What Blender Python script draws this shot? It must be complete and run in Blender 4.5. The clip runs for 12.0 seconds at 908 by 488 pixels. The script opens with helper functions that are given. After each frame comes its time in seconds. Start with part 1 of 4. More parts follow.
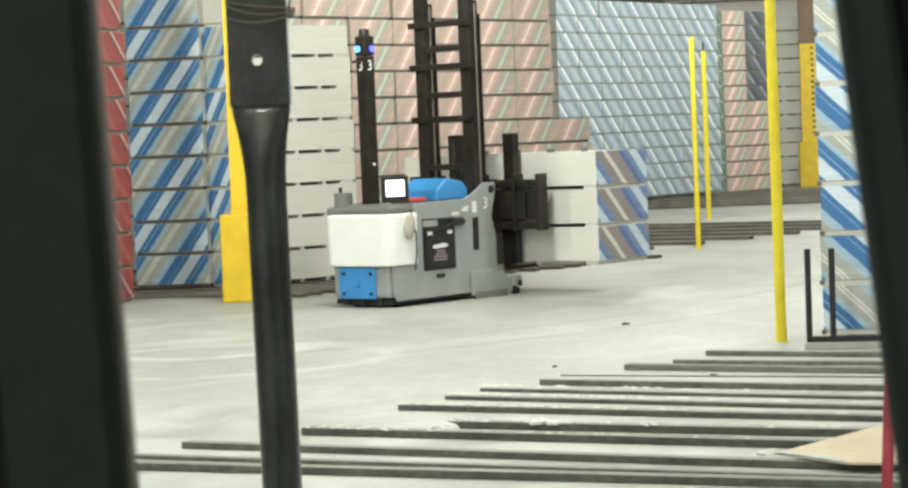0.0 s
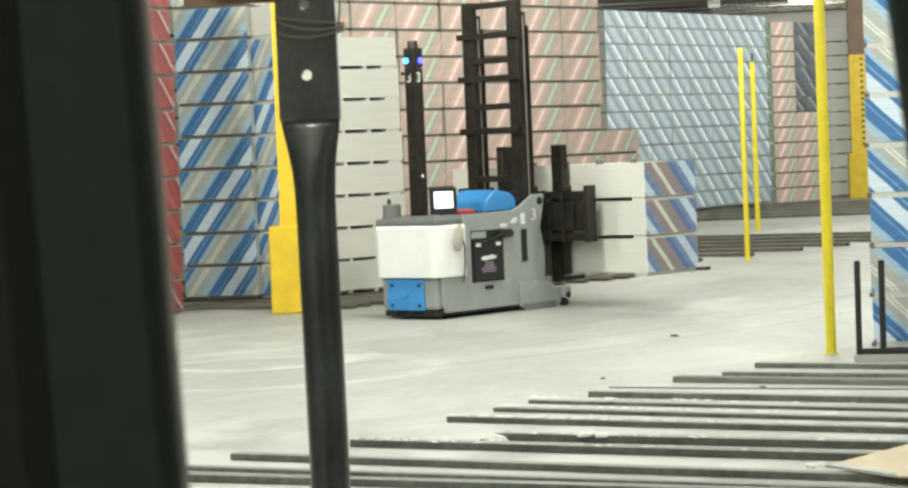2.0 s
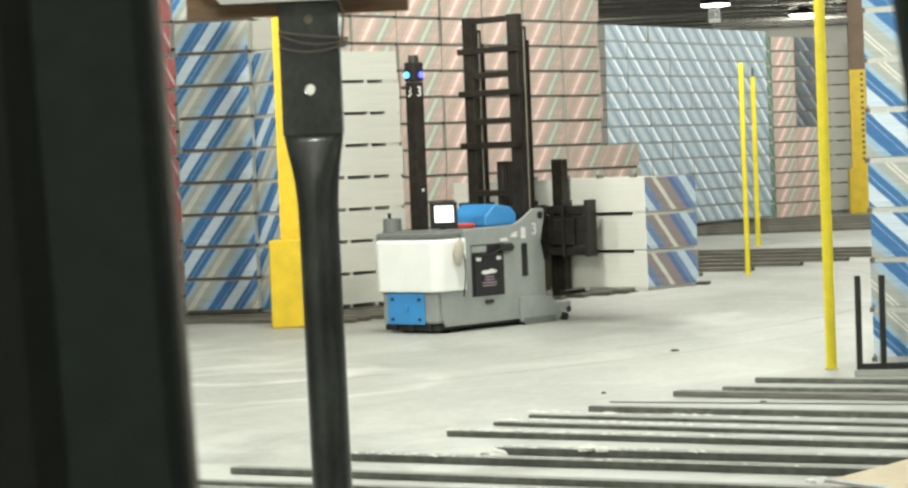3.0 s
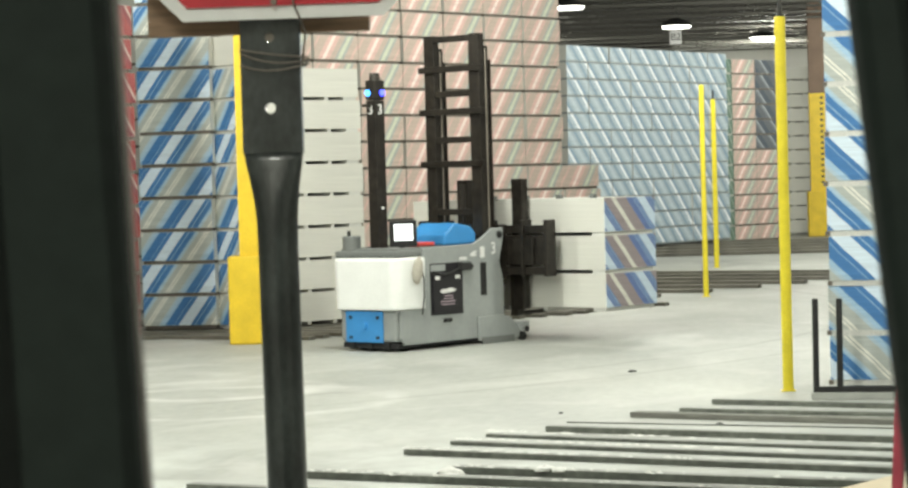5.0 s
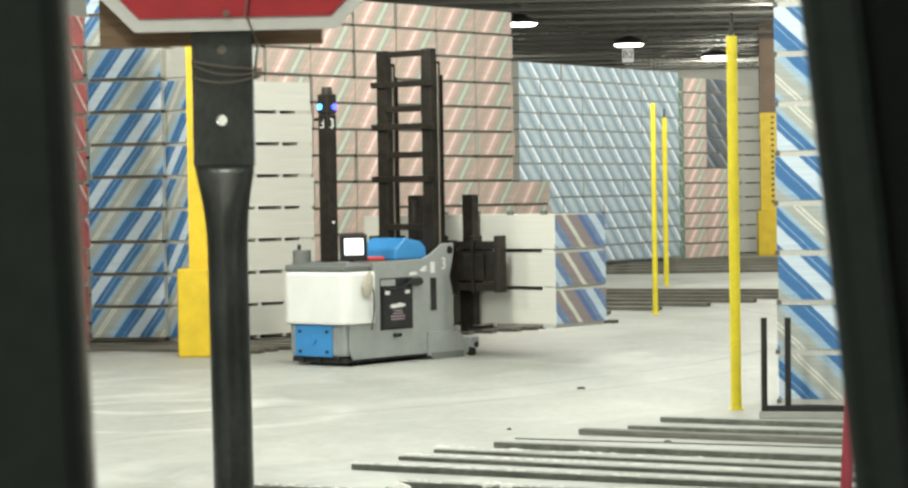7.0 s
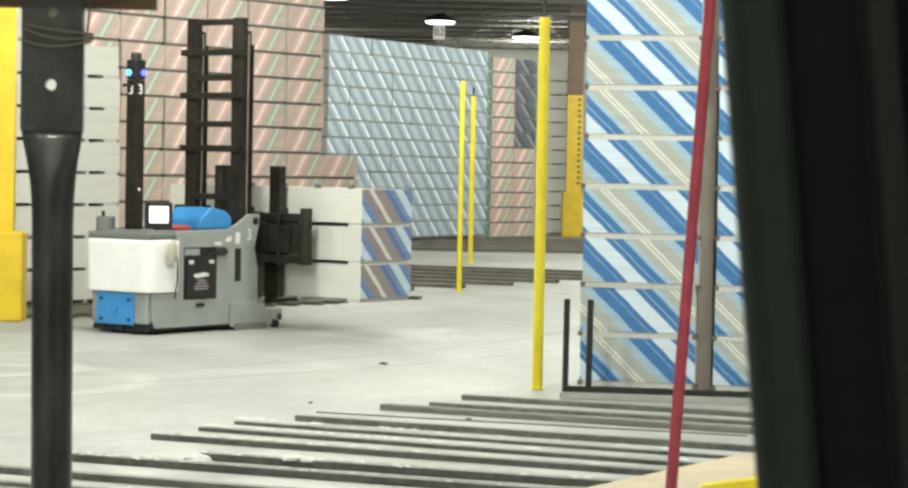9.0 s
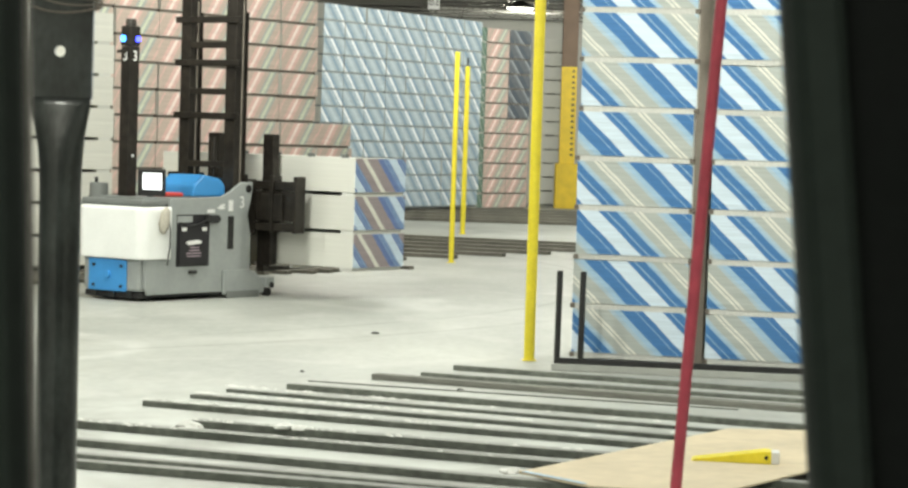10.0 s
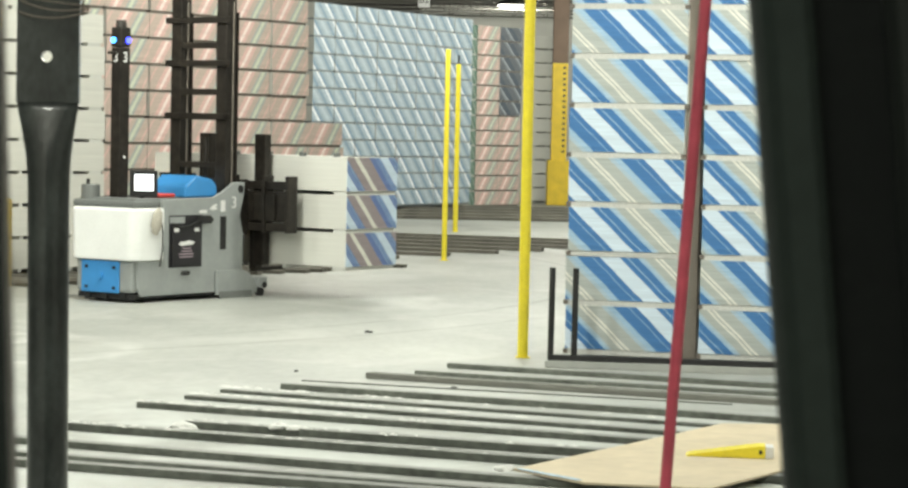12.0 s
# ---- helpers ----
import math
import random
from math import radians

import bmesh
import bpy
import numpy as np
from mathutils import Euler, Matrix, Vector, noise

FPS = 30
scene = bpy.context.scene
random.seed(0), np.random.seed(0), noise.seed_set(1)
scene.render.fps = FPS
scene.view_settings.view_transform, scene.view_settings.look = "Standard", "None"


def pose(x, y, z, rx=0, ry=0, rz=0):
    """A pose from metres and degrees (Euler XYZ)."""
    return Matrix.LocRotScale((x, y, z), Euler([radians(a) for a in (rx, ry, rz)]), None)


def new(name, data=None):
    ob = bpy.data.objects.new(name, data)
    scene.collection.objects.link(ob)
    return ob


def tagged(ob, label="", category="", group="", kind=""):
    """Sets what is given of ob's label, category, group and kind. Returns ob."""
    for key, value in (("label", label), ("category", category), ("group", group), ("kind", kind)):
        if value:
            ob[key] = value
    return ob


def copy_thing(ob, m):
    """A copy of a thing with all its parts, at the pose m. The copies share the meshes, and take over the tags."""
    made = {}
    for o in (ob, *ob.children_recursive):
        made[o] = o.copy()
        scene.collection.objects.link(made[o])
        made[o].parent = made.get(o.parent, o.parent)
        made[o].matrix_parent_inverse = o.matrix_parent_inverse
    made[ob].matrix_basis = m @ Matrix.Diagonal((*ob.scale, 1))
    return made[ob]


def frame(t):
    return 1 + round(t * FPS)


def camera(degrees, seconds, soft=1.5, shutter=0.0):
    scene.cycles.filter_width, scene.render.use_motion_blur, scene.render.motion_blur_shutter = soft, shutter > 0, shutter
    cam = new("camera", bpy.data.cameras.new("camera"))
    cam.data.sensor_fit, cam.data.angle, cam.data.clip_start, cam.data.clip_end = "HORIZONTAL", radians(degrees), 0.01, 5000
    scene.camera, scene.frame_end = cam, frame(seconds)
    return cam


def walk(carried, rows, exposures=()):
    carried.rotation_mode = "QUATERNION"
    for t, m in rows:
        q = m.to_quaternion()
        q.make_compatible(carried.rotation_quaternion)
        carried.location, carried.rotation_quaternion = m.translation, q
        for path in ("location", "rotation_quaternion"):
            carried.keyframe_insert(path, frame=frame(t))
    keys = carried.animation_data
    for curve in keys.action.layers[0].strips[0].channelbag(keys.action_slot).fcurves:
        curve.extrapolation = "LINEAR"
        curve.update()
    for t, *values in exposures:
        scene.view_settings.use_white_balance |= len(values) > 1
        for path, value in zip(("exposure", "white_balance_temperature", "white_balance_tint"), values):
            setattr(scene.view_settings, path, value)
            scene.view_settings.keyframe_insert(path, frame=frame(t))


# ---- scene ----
# the camera: seconds, eye, then yaw, pitch and roll in degrees
cam = camera(21.54, 12.0, soft=2.6)
# a phone lens focused on the hall: what stands within arm's reach is a little soft
cam.data.dof.use_dof = True
cam.data.dof.focus_distance = 31.0
cam.data.dof.aperture_fstop = 34.0
ROWS = [
    (0, -1.3875, -25.1641, 2.3577, 5.621, -2.602, -2.352),
    (0.5, -1.3985, -25.1610, 2.3588, 6.589, -2.373, -2.150),
    (1, -1.3888, -25.1598, 2.3582, 6.893, -2.316, -2.254),
    (1.5, -1.3877, -25.1557, 2.3601, 6.822, -2.302, -2.480),
    (2, -1.3892, -25.1610, 2.3620, 6.769, -2.282, -2.393),
    (2.5, -1.3901, -25.1616, 2.3612, 6.719, -1.997, -2.486),
    (3, -1.3920, -25.1644, 2.3625, 6.759, -1.942, -2.285),
    (5, -1.3913, -25.1666, 2.3652, 5.765, -1.533, -1.582),
    (5.5, -1.3901, -25.1710, 2.3665, 5.544, -1.365, -1.175),
    (6, -1.3858, -25.1709, 2.3647, 5.427, -1.247, -1.490),
    (6.5, -1.3892, -25.1633, 2.3647, 5.058, -1.163, -1.363),
    (6.7, -1.3901, -25.1620, 2.3647, 4.883, -1.146, -1.175),
    (8.3, -1.4055, -25.1388, 2.3638, 1.283, -1.535, 0.365),
    (8.5, -1.4069, -25.1367, 2.3637, 0.489, -1.507, 0.613),
    (9, -1.4264, -25.1308, 2.3683, -0.142, -1.802, 1.116),
    (9.5, -1.4489, -25.1192, 2.3655, -0.281, -2.410, 1.642),
    (10, -1.4463, -25.1248, 2.3695, -0.364, -2.510, 1.823),
    (10.5, -1.4452, -25.1315, 2.3711, -0.426, -2.450, 1.570),
    (11, -1.4452, -25.1299, 2.3714, -0.479, -2.350, 1.625),
    (11.5, -1.4448, -25.1322, 2.3711, -0.502, -2.341, 1.532),
    (12, -1.4407, -25.1316, 2.3736, -0.534, -2.563, 1.208),
]
walk(cam, [(t, pose(x, y, z, 90 + tilt, 0, turn) @ pose(0, 0, 0, 0, 0, lean)) for t, x, y, z, turn, tilt, lean in ROWS])

# ---- light ----
world = bpy.data.worlds.new("world")
scene.world = world
world.use_nodes = True
world.node_tree.nodes["Background"].inputs["Color"].default_value = (0.9, 0.95, 1.0, 1)
world.node_tree.nodes["Background"].inputs["Strength"].default_value = 0.02
scene.view_settings.exposure = 0.0
LAMP_WATTS = 1560.0
# unseen high bays of the hall; the last spot is an added fill
LAMP_SPOTS = [(-6, -4), (4, -5), (-5, 5), (4, 8), (-13, 4), (-1, 18), (-4, 31), (4, 34), (3, 44), (7, 54), (-9, 66), (2, 74), (-10, -14), (5, -16), (-3, -27.5)]
for i, (lx, ly) in enumerate(LAMP_SPOTS):
    data = bpy.data.lights.new("high_bay_and_fill_light", "POINT")
    # the weaker one behind the camera only brightens cab pillars and stop sign
    data.shadow_soft_size, data.energy = 0.7, LAMP_WATTS if ly > -20 else 0.48 * LAMP_WATTS
    data.color = (0.98, 1.0, 0.88)
    new("high_bay_and_fill_light", data).matrix_world = pose(lx, ly, 7.3)

# ---- materials ----
def material(name, color, rough=0.6, metal=0.0, grain=0.0, grain_size=40.0, stain=0.0, stain_size=2.0, bump=0.0, vary=0.0, stretch=(1, 1, 1)):
    m = bpy.data.materials.new(name)
    m.use_nodes = True
    nt = m.node_tree
    b = nt.nodes["Principled BSDF"]
    b.inputs["Base Color"].default_value = (*color, 1)
    b.inputs["Roughness"].default_value = rough
    b.inputs["Metallic"].default_value = metal
    if not (grain or stain or bump or vary):
        return m
    co = nt.nodes.new("ShaderNodeTexCoord")
    mp = nt.nodes.new("ShaderNodeMapping")
    mp.inputs["Scale"].default_value = stretch
    nt.links.new(co.outputs["Object"], mp.inputs["Vector"])
    value = None
    for amount, size, detail in ((grain, grain_size, 4), (stain, stain_size, 6)):
        if not amount:
            continue
        n = nt.nodes.new("ShaderNodeTexNoise")
        n.inputs["Scale"].default_value, n.inputs["Detail"].default_value = size, detail
        nt.links.new(mp.outputs["Vector"], n.inputs["Vector"])
        r = nt.nodes.new("ShaderNodeMapRange")
        r.inputs["From Min"].default_value, r.inputs["From Max"].default_value = 0.3, 0.7
        r.inputs["To Min"].default_value, r.inputs["To Max"].default_value = 1 - amount, 1 + amount
        nt.links.new(n.outputs["Fac"], r.inputs["Value"])
        if value is None:
            value = r.outputs["Result"]
        else:
            mul = nt.nodes.new("ShaderNodeMath")
            mul.operation = "MULTIPLY"
            nt.links.new(value, mul.inputs[0])
            nt.links.new(r.outputs["Result"], mul.inputs[1])
            value = mul.outputs[0]
    if vary:
        info = nt.nodes.new("ShaderNodeObjectInfo")
        r = nt.nodes.new("ShaderNodeMapRange")
        r.inputs["To Min"].default_value, r.inputs["To Max"].default_value = 1 - vary, 1 + vary
        nt.links.new(info.outputs["Random"], r.inputs["Value"])
        if value is None:
            value = r.outputs["Result"]
        else:
            mul = nt.nodes.new("ShaderNodeMath")
            mul.operation = "MULTIPLY"
            nt.links.new(value, mul.inputs[0])
            nt.links.new(r.outputs["Result"], mul.inputs[1])
            value = mul.outputs[0]
    if value is not None:
        mix = nt.nodes.new("ShaderNodeVectorMath")
        mix.operation = "SCALE"
        mix.inputs[0].default_value = color
        nt.links.new(value, mix.inputs["Scale"])
        nt.links.new(mix.outputs["Vector"], b.inputs["Base Color"])
    if bump:
        n = nt.nodes.new("ShaderNodeTexNoise")
        n.inputs["Scale"].default_value, n.inputs["Detail"].default_value = grain_size, 6
        nt.links.new(mp.outputs["Vector"], n.inputs["Vector"])
        bp = nt.nodes.new("ShaderNodeBump")
        bp.inputs["Strength"].default_value, bp.inputs["Distance"].default_value = bump, 0.01
        nt.links.new(n.outputs["Fac"], bp.inputs["Height"])
        nt.links.new(bp.outputs["Normal"], b.inputs["Normal"])
    return m


def wrap_material(name, bands, lean, period, jitter=1.0, gloss=0.62, flow=None, rise=1.0, own=False, soft_bands=False, shift=0.0):
    """Printed end wrap: diagonal bands (place, colour) over one period, leaning +1 or -1, with sheet lines and a phase of its own for each pack."""
    m = bpy.data.materials.new(name)
    m.use_nodes = True
    nt = m.node_tree
    b = nt.nodes["Principled BSDF"]
    b.inputs["Roughness"].default_value = gloss
    co = nt.nodes.new("ShaderNodeTexCoord")
    sep = nt.nodes.new("ShaderNodeSeparateXYZ")
    nt.links.new(co.outputs["Object"], sep.inputs[0])
    wob = nt.nodes.new("ShaderNodeTexNoise")
    wob.inputs["Scale"].default_value = 3.0
    nt.links.new(co.outputs["Object"], wob.inputs["Vector"])
    info = nt.nodes.new("ShaderNodeObjectInfo")

    def op(kind, a, c):
        n = nt.nodes.new("ShaderNodeMath")
        n.operation = kind
        for k, v in enumerate((a, c)):
            if isinstance(v, (int, float)):
                n.inputs[k].default_value = v
            else:
                nt.links.new(v, n.inputs[k])
        return n.outputs[0]

    s = op("ADD", op("MULTIPLY", sep.outputs["X"], 1 / period), op("MULTIPLY", sep.outputs["Z"], -lean * rise / period))
    s = op("ADD", s, op("MULTIPLY", info.outputs["Random"], jitter))
    if own:
        hue = nt.nodes.new("ShaderNodeSeparateColor")
        nt.links.new(info.outputs["Color"], hue.inputs[0])
        s = op("ADD", s, hue.outputs[0])
    s = op("ADD", s, op("MULTIPLY", wob.outputs["Fac"], 0.03))
    if flow:
        at = nt.nodes.new("ShaderNodeSeparateXYZ")
        nt.links.new(info.outputs["Location"], at.inputs[0])
        for axis, k in zip("XYZ", (flow[0], flow[1], -lean * rise)):
            s = op("ADD", s, op("MULTIPLY", at.outputs[axis], k / period))
        s = op("ADD", s, 400.0 - shift)
    s = op("FRACT", s, 0)
    ramp = nt.nodes.new("ShaderNodeValToRGB")
    ramp.color_ramp.interpolation = "LINEAR" if soft_bands else "CONSTANT"
    els = ramp.color_ramp.elements
    while len(els) < len(bands):
        els.new(0.5)
    for e, (p, c) in zip(els, bands):
        e.position, e.color = p, (*c, 1)
    nt.links.new(s, ramp.inputs["Fac"])
    # sheet edges showing as fine level lines, and scuffed print
    wave = nt.nodes.new("ShaderNodeTexNoise")
    wave.inputs["Scale"].default_value, wave.inputs["Detail"].default_value = 1.0, 3
    mp = nt.nodes.new("ShaderNodeMapping")
    mp.inputs["Scale"].default_value = (1.5, 1.5, 70)
    nt.links.new(co.outputs["Object"], mp.inputs["Vector"])
    nt.links.new(mp.outputs["Vector"], wave.inputs["Vector"])
    r = nt.nodes.new("ShaderNodeMapRange")
    r.inputs["From Min"].default_value, r.inputs["From Max"].default_value = 0.3, 0.7
    r.inputs["To Min"].default_value, r.inputs["To Max"].default_value = 0.84, 1.1
    nt.links.new(wave.outputs["Fac"], r.inputs["Value"])
    mul = nt.nodes.new("ShaderNodeVectorMath")
    mul.operation = "SCALE"
    nt.links.new(ramp.outputs["Color"], mul.inputs[0])
    nt.links.new(r.outputs["Result"], mul.inputs["Scale"])
    nt.links.new(mul.outputs["Vector"], b.inputs["Base Color"])
    bp = nt.nodes.new("ShaderNodeBump")
    bp.inputs["Strength"].default_value, bp.inputs["Distance"].default_value = 0.3, 0.004
    nt.links.new(wave.outputs["Fac"], bp.inputs["Height"])
    nt.links.new(bp.outputs["Normal"], b.inputs["Normal"])
    return m


def glow(name, color, strength):
    m = bpy.data.materials.new(name)
    m.use_nodes = True
    b = m.node_tree.nodes["Principled BSDF"]
    b.inputs["Base Color"].default_value = (*color, 1)
    b.inputs["Emission Color"].default_value = (*color, 1)
    b.inputs["Emission Strength"].default_value = strength
    return m


BLUE, PALE, SKY, TAN, CREAM = (0.055, 0.185, 0.43), (0.66, 0.77, 0.88), (0.36, 0.53, 0.69), (0.44, 0.47, 0.45), (0.76, 0.75, 0.68)
BLUE_WIDE = [(0.0, BLUE), (0.055, SKY), (0.065, BLUE), (0.13, PALE), (0.305, BLUE), (0.37, SKY), (0.38, BLUE), (0.465, SKY), (0.50, (0.42, 0.54, 0.63)), (0.53, TAN), (0.615, CREAM), (0.642, TAN), (0.662, CREAM), (0.69, TAN), (0.82, (0.42, 0.54, 0.63)), (0.86, SKY), (0.925, BLUE)]
M_WRAP_BLUE_R = wrap_material("blue striped end wrap", BLUE_WIDE, -1, 1.19, jitter=0.03, rise=1.05, own=True)
M_WRAP_BLUE_L = wrap_material("blue striped end wrap, other hand", BLUE_WIDE, 1, 1.10, jitter=0.04, flow=(1.0, 0.0), rise=0.72)
PINK, ROSE, BROWN, SAGE = (0.76, 0.51, 0.47), (0.95, 0.80, 0.75), (0.585, 0.47, 0.41), (0.66, 0.69, 0.56)
M_WRAP_RED = wrap_material("pink and brown striped end wrap", [(0.0, BROWN), (0.10, PINK), (0.19, ROSE), (0.27, PINK), (0.37, BROWN), (0.50, TAN), (0.55, SAGE), (0.64, TAN), (0.70, BROWN), (0.86, PINK), (0.90, BROWN)], 1, 1.19, jitter=0.06, rise=0.72)
TEAL, STEEL, MIST, WHITE = (0.37, 0.465, 0.54), (0.25, 0.36, 0.49), (0.58, 0.66, 0.71), (0.92, 0.95, 0.98)
LAT_A = math.degrees(math.atan2(55.7 - 47.0, -0.19 + 5.13))
lu = (math.cos(radians(LAT_A)), math.sin(radians(LAT_A)))
M_WRAP_TEAL = wrap_material("pale teal striped end wrap", [(0.0, STEEL), (0.10, TEAL), (0.32, MIST), (0.50, TEAL), (0.58, STEEL), (0.66, TEAL), (0.74, MIST), (0.79, STEEL), (0.815, WHITE), (0.92, WHITE), (0.95, STEEL), (0.999, STEEL)], -1, 1.25, jitter=0.05, flow=lu, soft_bands=True, shift=0.41)
PURPLE, INDIGO, ICE = (0.33, 0.28, 0.29), (0.14, 0.21, 0.44), (0.62, 0.74, 0.86)
M_WRAP_PURPLE = wrap_material("purple and blue striped end wrap", [(0.0, INDIGO), (0.045, SKY), (0.06, INDIGO), (0.10, SKY), (0.115, INDIGO), (0.14, ICE), (0.31, INDIGO), (0.36, SKY), (0.375, INDIGO), (0.42, SKY), (0.435, INDIGO), (0.46, PURPLE), (0.62, CREAM), (0.71, PURPLE), (0.92, INDIGO)], -1, 1.19, jitter=0.15)
M_WRAP_MAROON = wrap_material("maroon striped end wrap", [(0.0, (0.30, 0.06, 0.06)), (0.3, (0.22, 0.05, 0.06)), (0.45, (0.5, 0.4, 0.36)), (0.52, (0.30, 0.06, 0.06)), (0.8, (0.36, 0.1, 0.09))], -1, 0.9)
M_WRAP_GREEN = wrap_material("dull green striped end wrap", [(0.0, (0.16, 0.27, 0.21)), (0.3, (0.30, 0.40, 0.34)), (0.5, (0.14, 0.24, 0.19)), (0.8, (0.36, 0.44, 0.38))], -1, 0.9)
M_WRAP_NAVY = wrap_material("dark blue striped end wrap", [(0.0, (0.15, 0.165, 0.185)), (0.4, (0.23, 0.25, 0.27)), (0.55, (0.48, 0.52, 0.55)), (0.62, (0.10, 0.12, 0.15))], -1, 0.8)
M_BOARD = material("cream gypsum board edges", (0.645, 0.64, 0.595), 0.8, grain=0.045, grain_size=2.0, stain=0.04, stain_size=1.2, bump=0.35, vary=0.03, stretch=(0.6, 0.6, 45))
M_SPACER = material("grey gypsum spacer strips", (0.58, 0.58, 0.55), 0.85, grain=0.1, vary=0.1)
# darker spacer tones: shade in the gaps between packs, put into the colour
M_SPACER_SHADE_GREY = material("spacer strips in grey gap shade", (0.27, 0.30, 0.31), 0.85, grain=0.1, vary=0.1)
# this one is also the true dark colour of the blue packs' spacer ends
M_SPACER_END_AND_SHADE = material("dark spacer end and gap shade", (0.15, 0.13, 0.11), 0.8, grain=0.2)
M_CONCRETE = material("dusty pale concrete", (0.374, 0.384, 0.358), 0.6, grain=0.06, grain_size=9, stain=0.16, stain_size=0.5, bump=0.06, stretch=(1, 0.45, 1))
def smear(m, color, scale, amount, lo, hi, stretch):
    """Dust dragged over a surface by tyres, in streaky swirls."""
    nt = m.node_tree
    b = nt.nodes["Principled BSDF"]
    old = b.inputs["Base Color"].links[0].from_socket
    co = nt.nodes.new("ShaderNodeTexCoord")
    mp = nt.nodes.new("ShaderNodeMapping")
    mp.inputs["Scale"].default_value = stretch
    nt.links.new(co.outputs["Object"], mp.inputs["Vector"])
    n = nt.nodes.new("ShaderNodeTexNoise")
    n.inputs["Scale"].default_value, n.inputs["Detail"].default_value, n.inputs["Distortion"].default_value = scale, 7, 1.8
    nt.links.new(mp.outputs["Vector"], n.inputs["Vector"])
    r = nt.nodes.new("ShaderNodeMapRange")
    r.inputs["From Min"].default_value, r.inputs["From Max"].default_value, r.inputs["To Max"].default_value = lo, hi, amount
    nt.links.new(n.outputs["Fac"], r.inputs["Value"])
    mix = nt.nodes.new("ShaderNodeMixRGB")
    mix.inputs["Color2"].default_value = (*color, 1)
    nt.links.new(r.outputs["Result"], mix.inputs["Fac"])
    nt.links.new(old, mix.inputs["Color1"])
    nt.links.new(mix.outputs["Color"], b.inputs["Base Color"])


smear(M_CONCRETE, (0.56, 0.56, 0.535), 0.45, 0.45, 0.50, 0.72, (1, 0.75, 1))
smear(M_CONCRETE, (0.28, 0.275, 0.25), 0.7, 0.35, 0.54, 0.78, (0.8, 0.5, 1))
def near_dust(m, color, y_far, y_near, amount):
    """Crushed gypsum lying thicker among the loading beams."""
    nt = m.node_tree
    b = nt.nodes["Principled BSDF"]
    old = b.inputs["Base Color"].links[0].from_socket
    co = nt.nodes.new("ShaderNodeTexCoord")
    sep = nt.nodes.new("ShaderNodeSeparateXYZ")
    nt.links.new(co.outputs["Object"], sep.inputs[0])
    r = nt.nodes.new("ShaderNodeMapRange")
    r.inputs["From Min"].default_value, r.inputs["From Max"].default_value = y_far, y_near
    nt.links.new(sep.outputs["Y"], r.inputs["Value"])
    n = nt.nodes.new("ShaderNodeTexNoise")
    n.inputs["Scale"].default_value, n.inputs["Detail"].default_value, n.inputs["Distortion"].default_value = 0.9, 8, 0.6
    nt.links.new(co.outputs["Object"], n.inputs["Vector"])
    k = nt.nodes.new("ShaderNodeMapRange")
    k.inputs["From Min"].default_value, k.inputs["From Max"].default_value, k.inputs["To Max"].default_value = 0.38, 0.6, amount
    nt.links.new(n.outputs["Fac"], k.inputs["Value"])
    mul = nt.nodes.new("ShaderNodeMath")
    mul.operation = "MULTIPLY"
    nt.links.new(r.outputs["Result"], mul.inputs[0])
    nt.links.new(k.outputs["Result"], mul.inputs[1])
    mix = nt.nodes.new("ShaderNodeMixRGB")
    mix.inputs["Color2"].default_value = (*color, 1)
    nt.links.new(mul.outputs[0], mix.inputs["Fac"])
    nt.links.new(old, mix.inputs["Color1"])
    nt.links.new(mix.outputs["Color"], b.inputs["Base Color"])


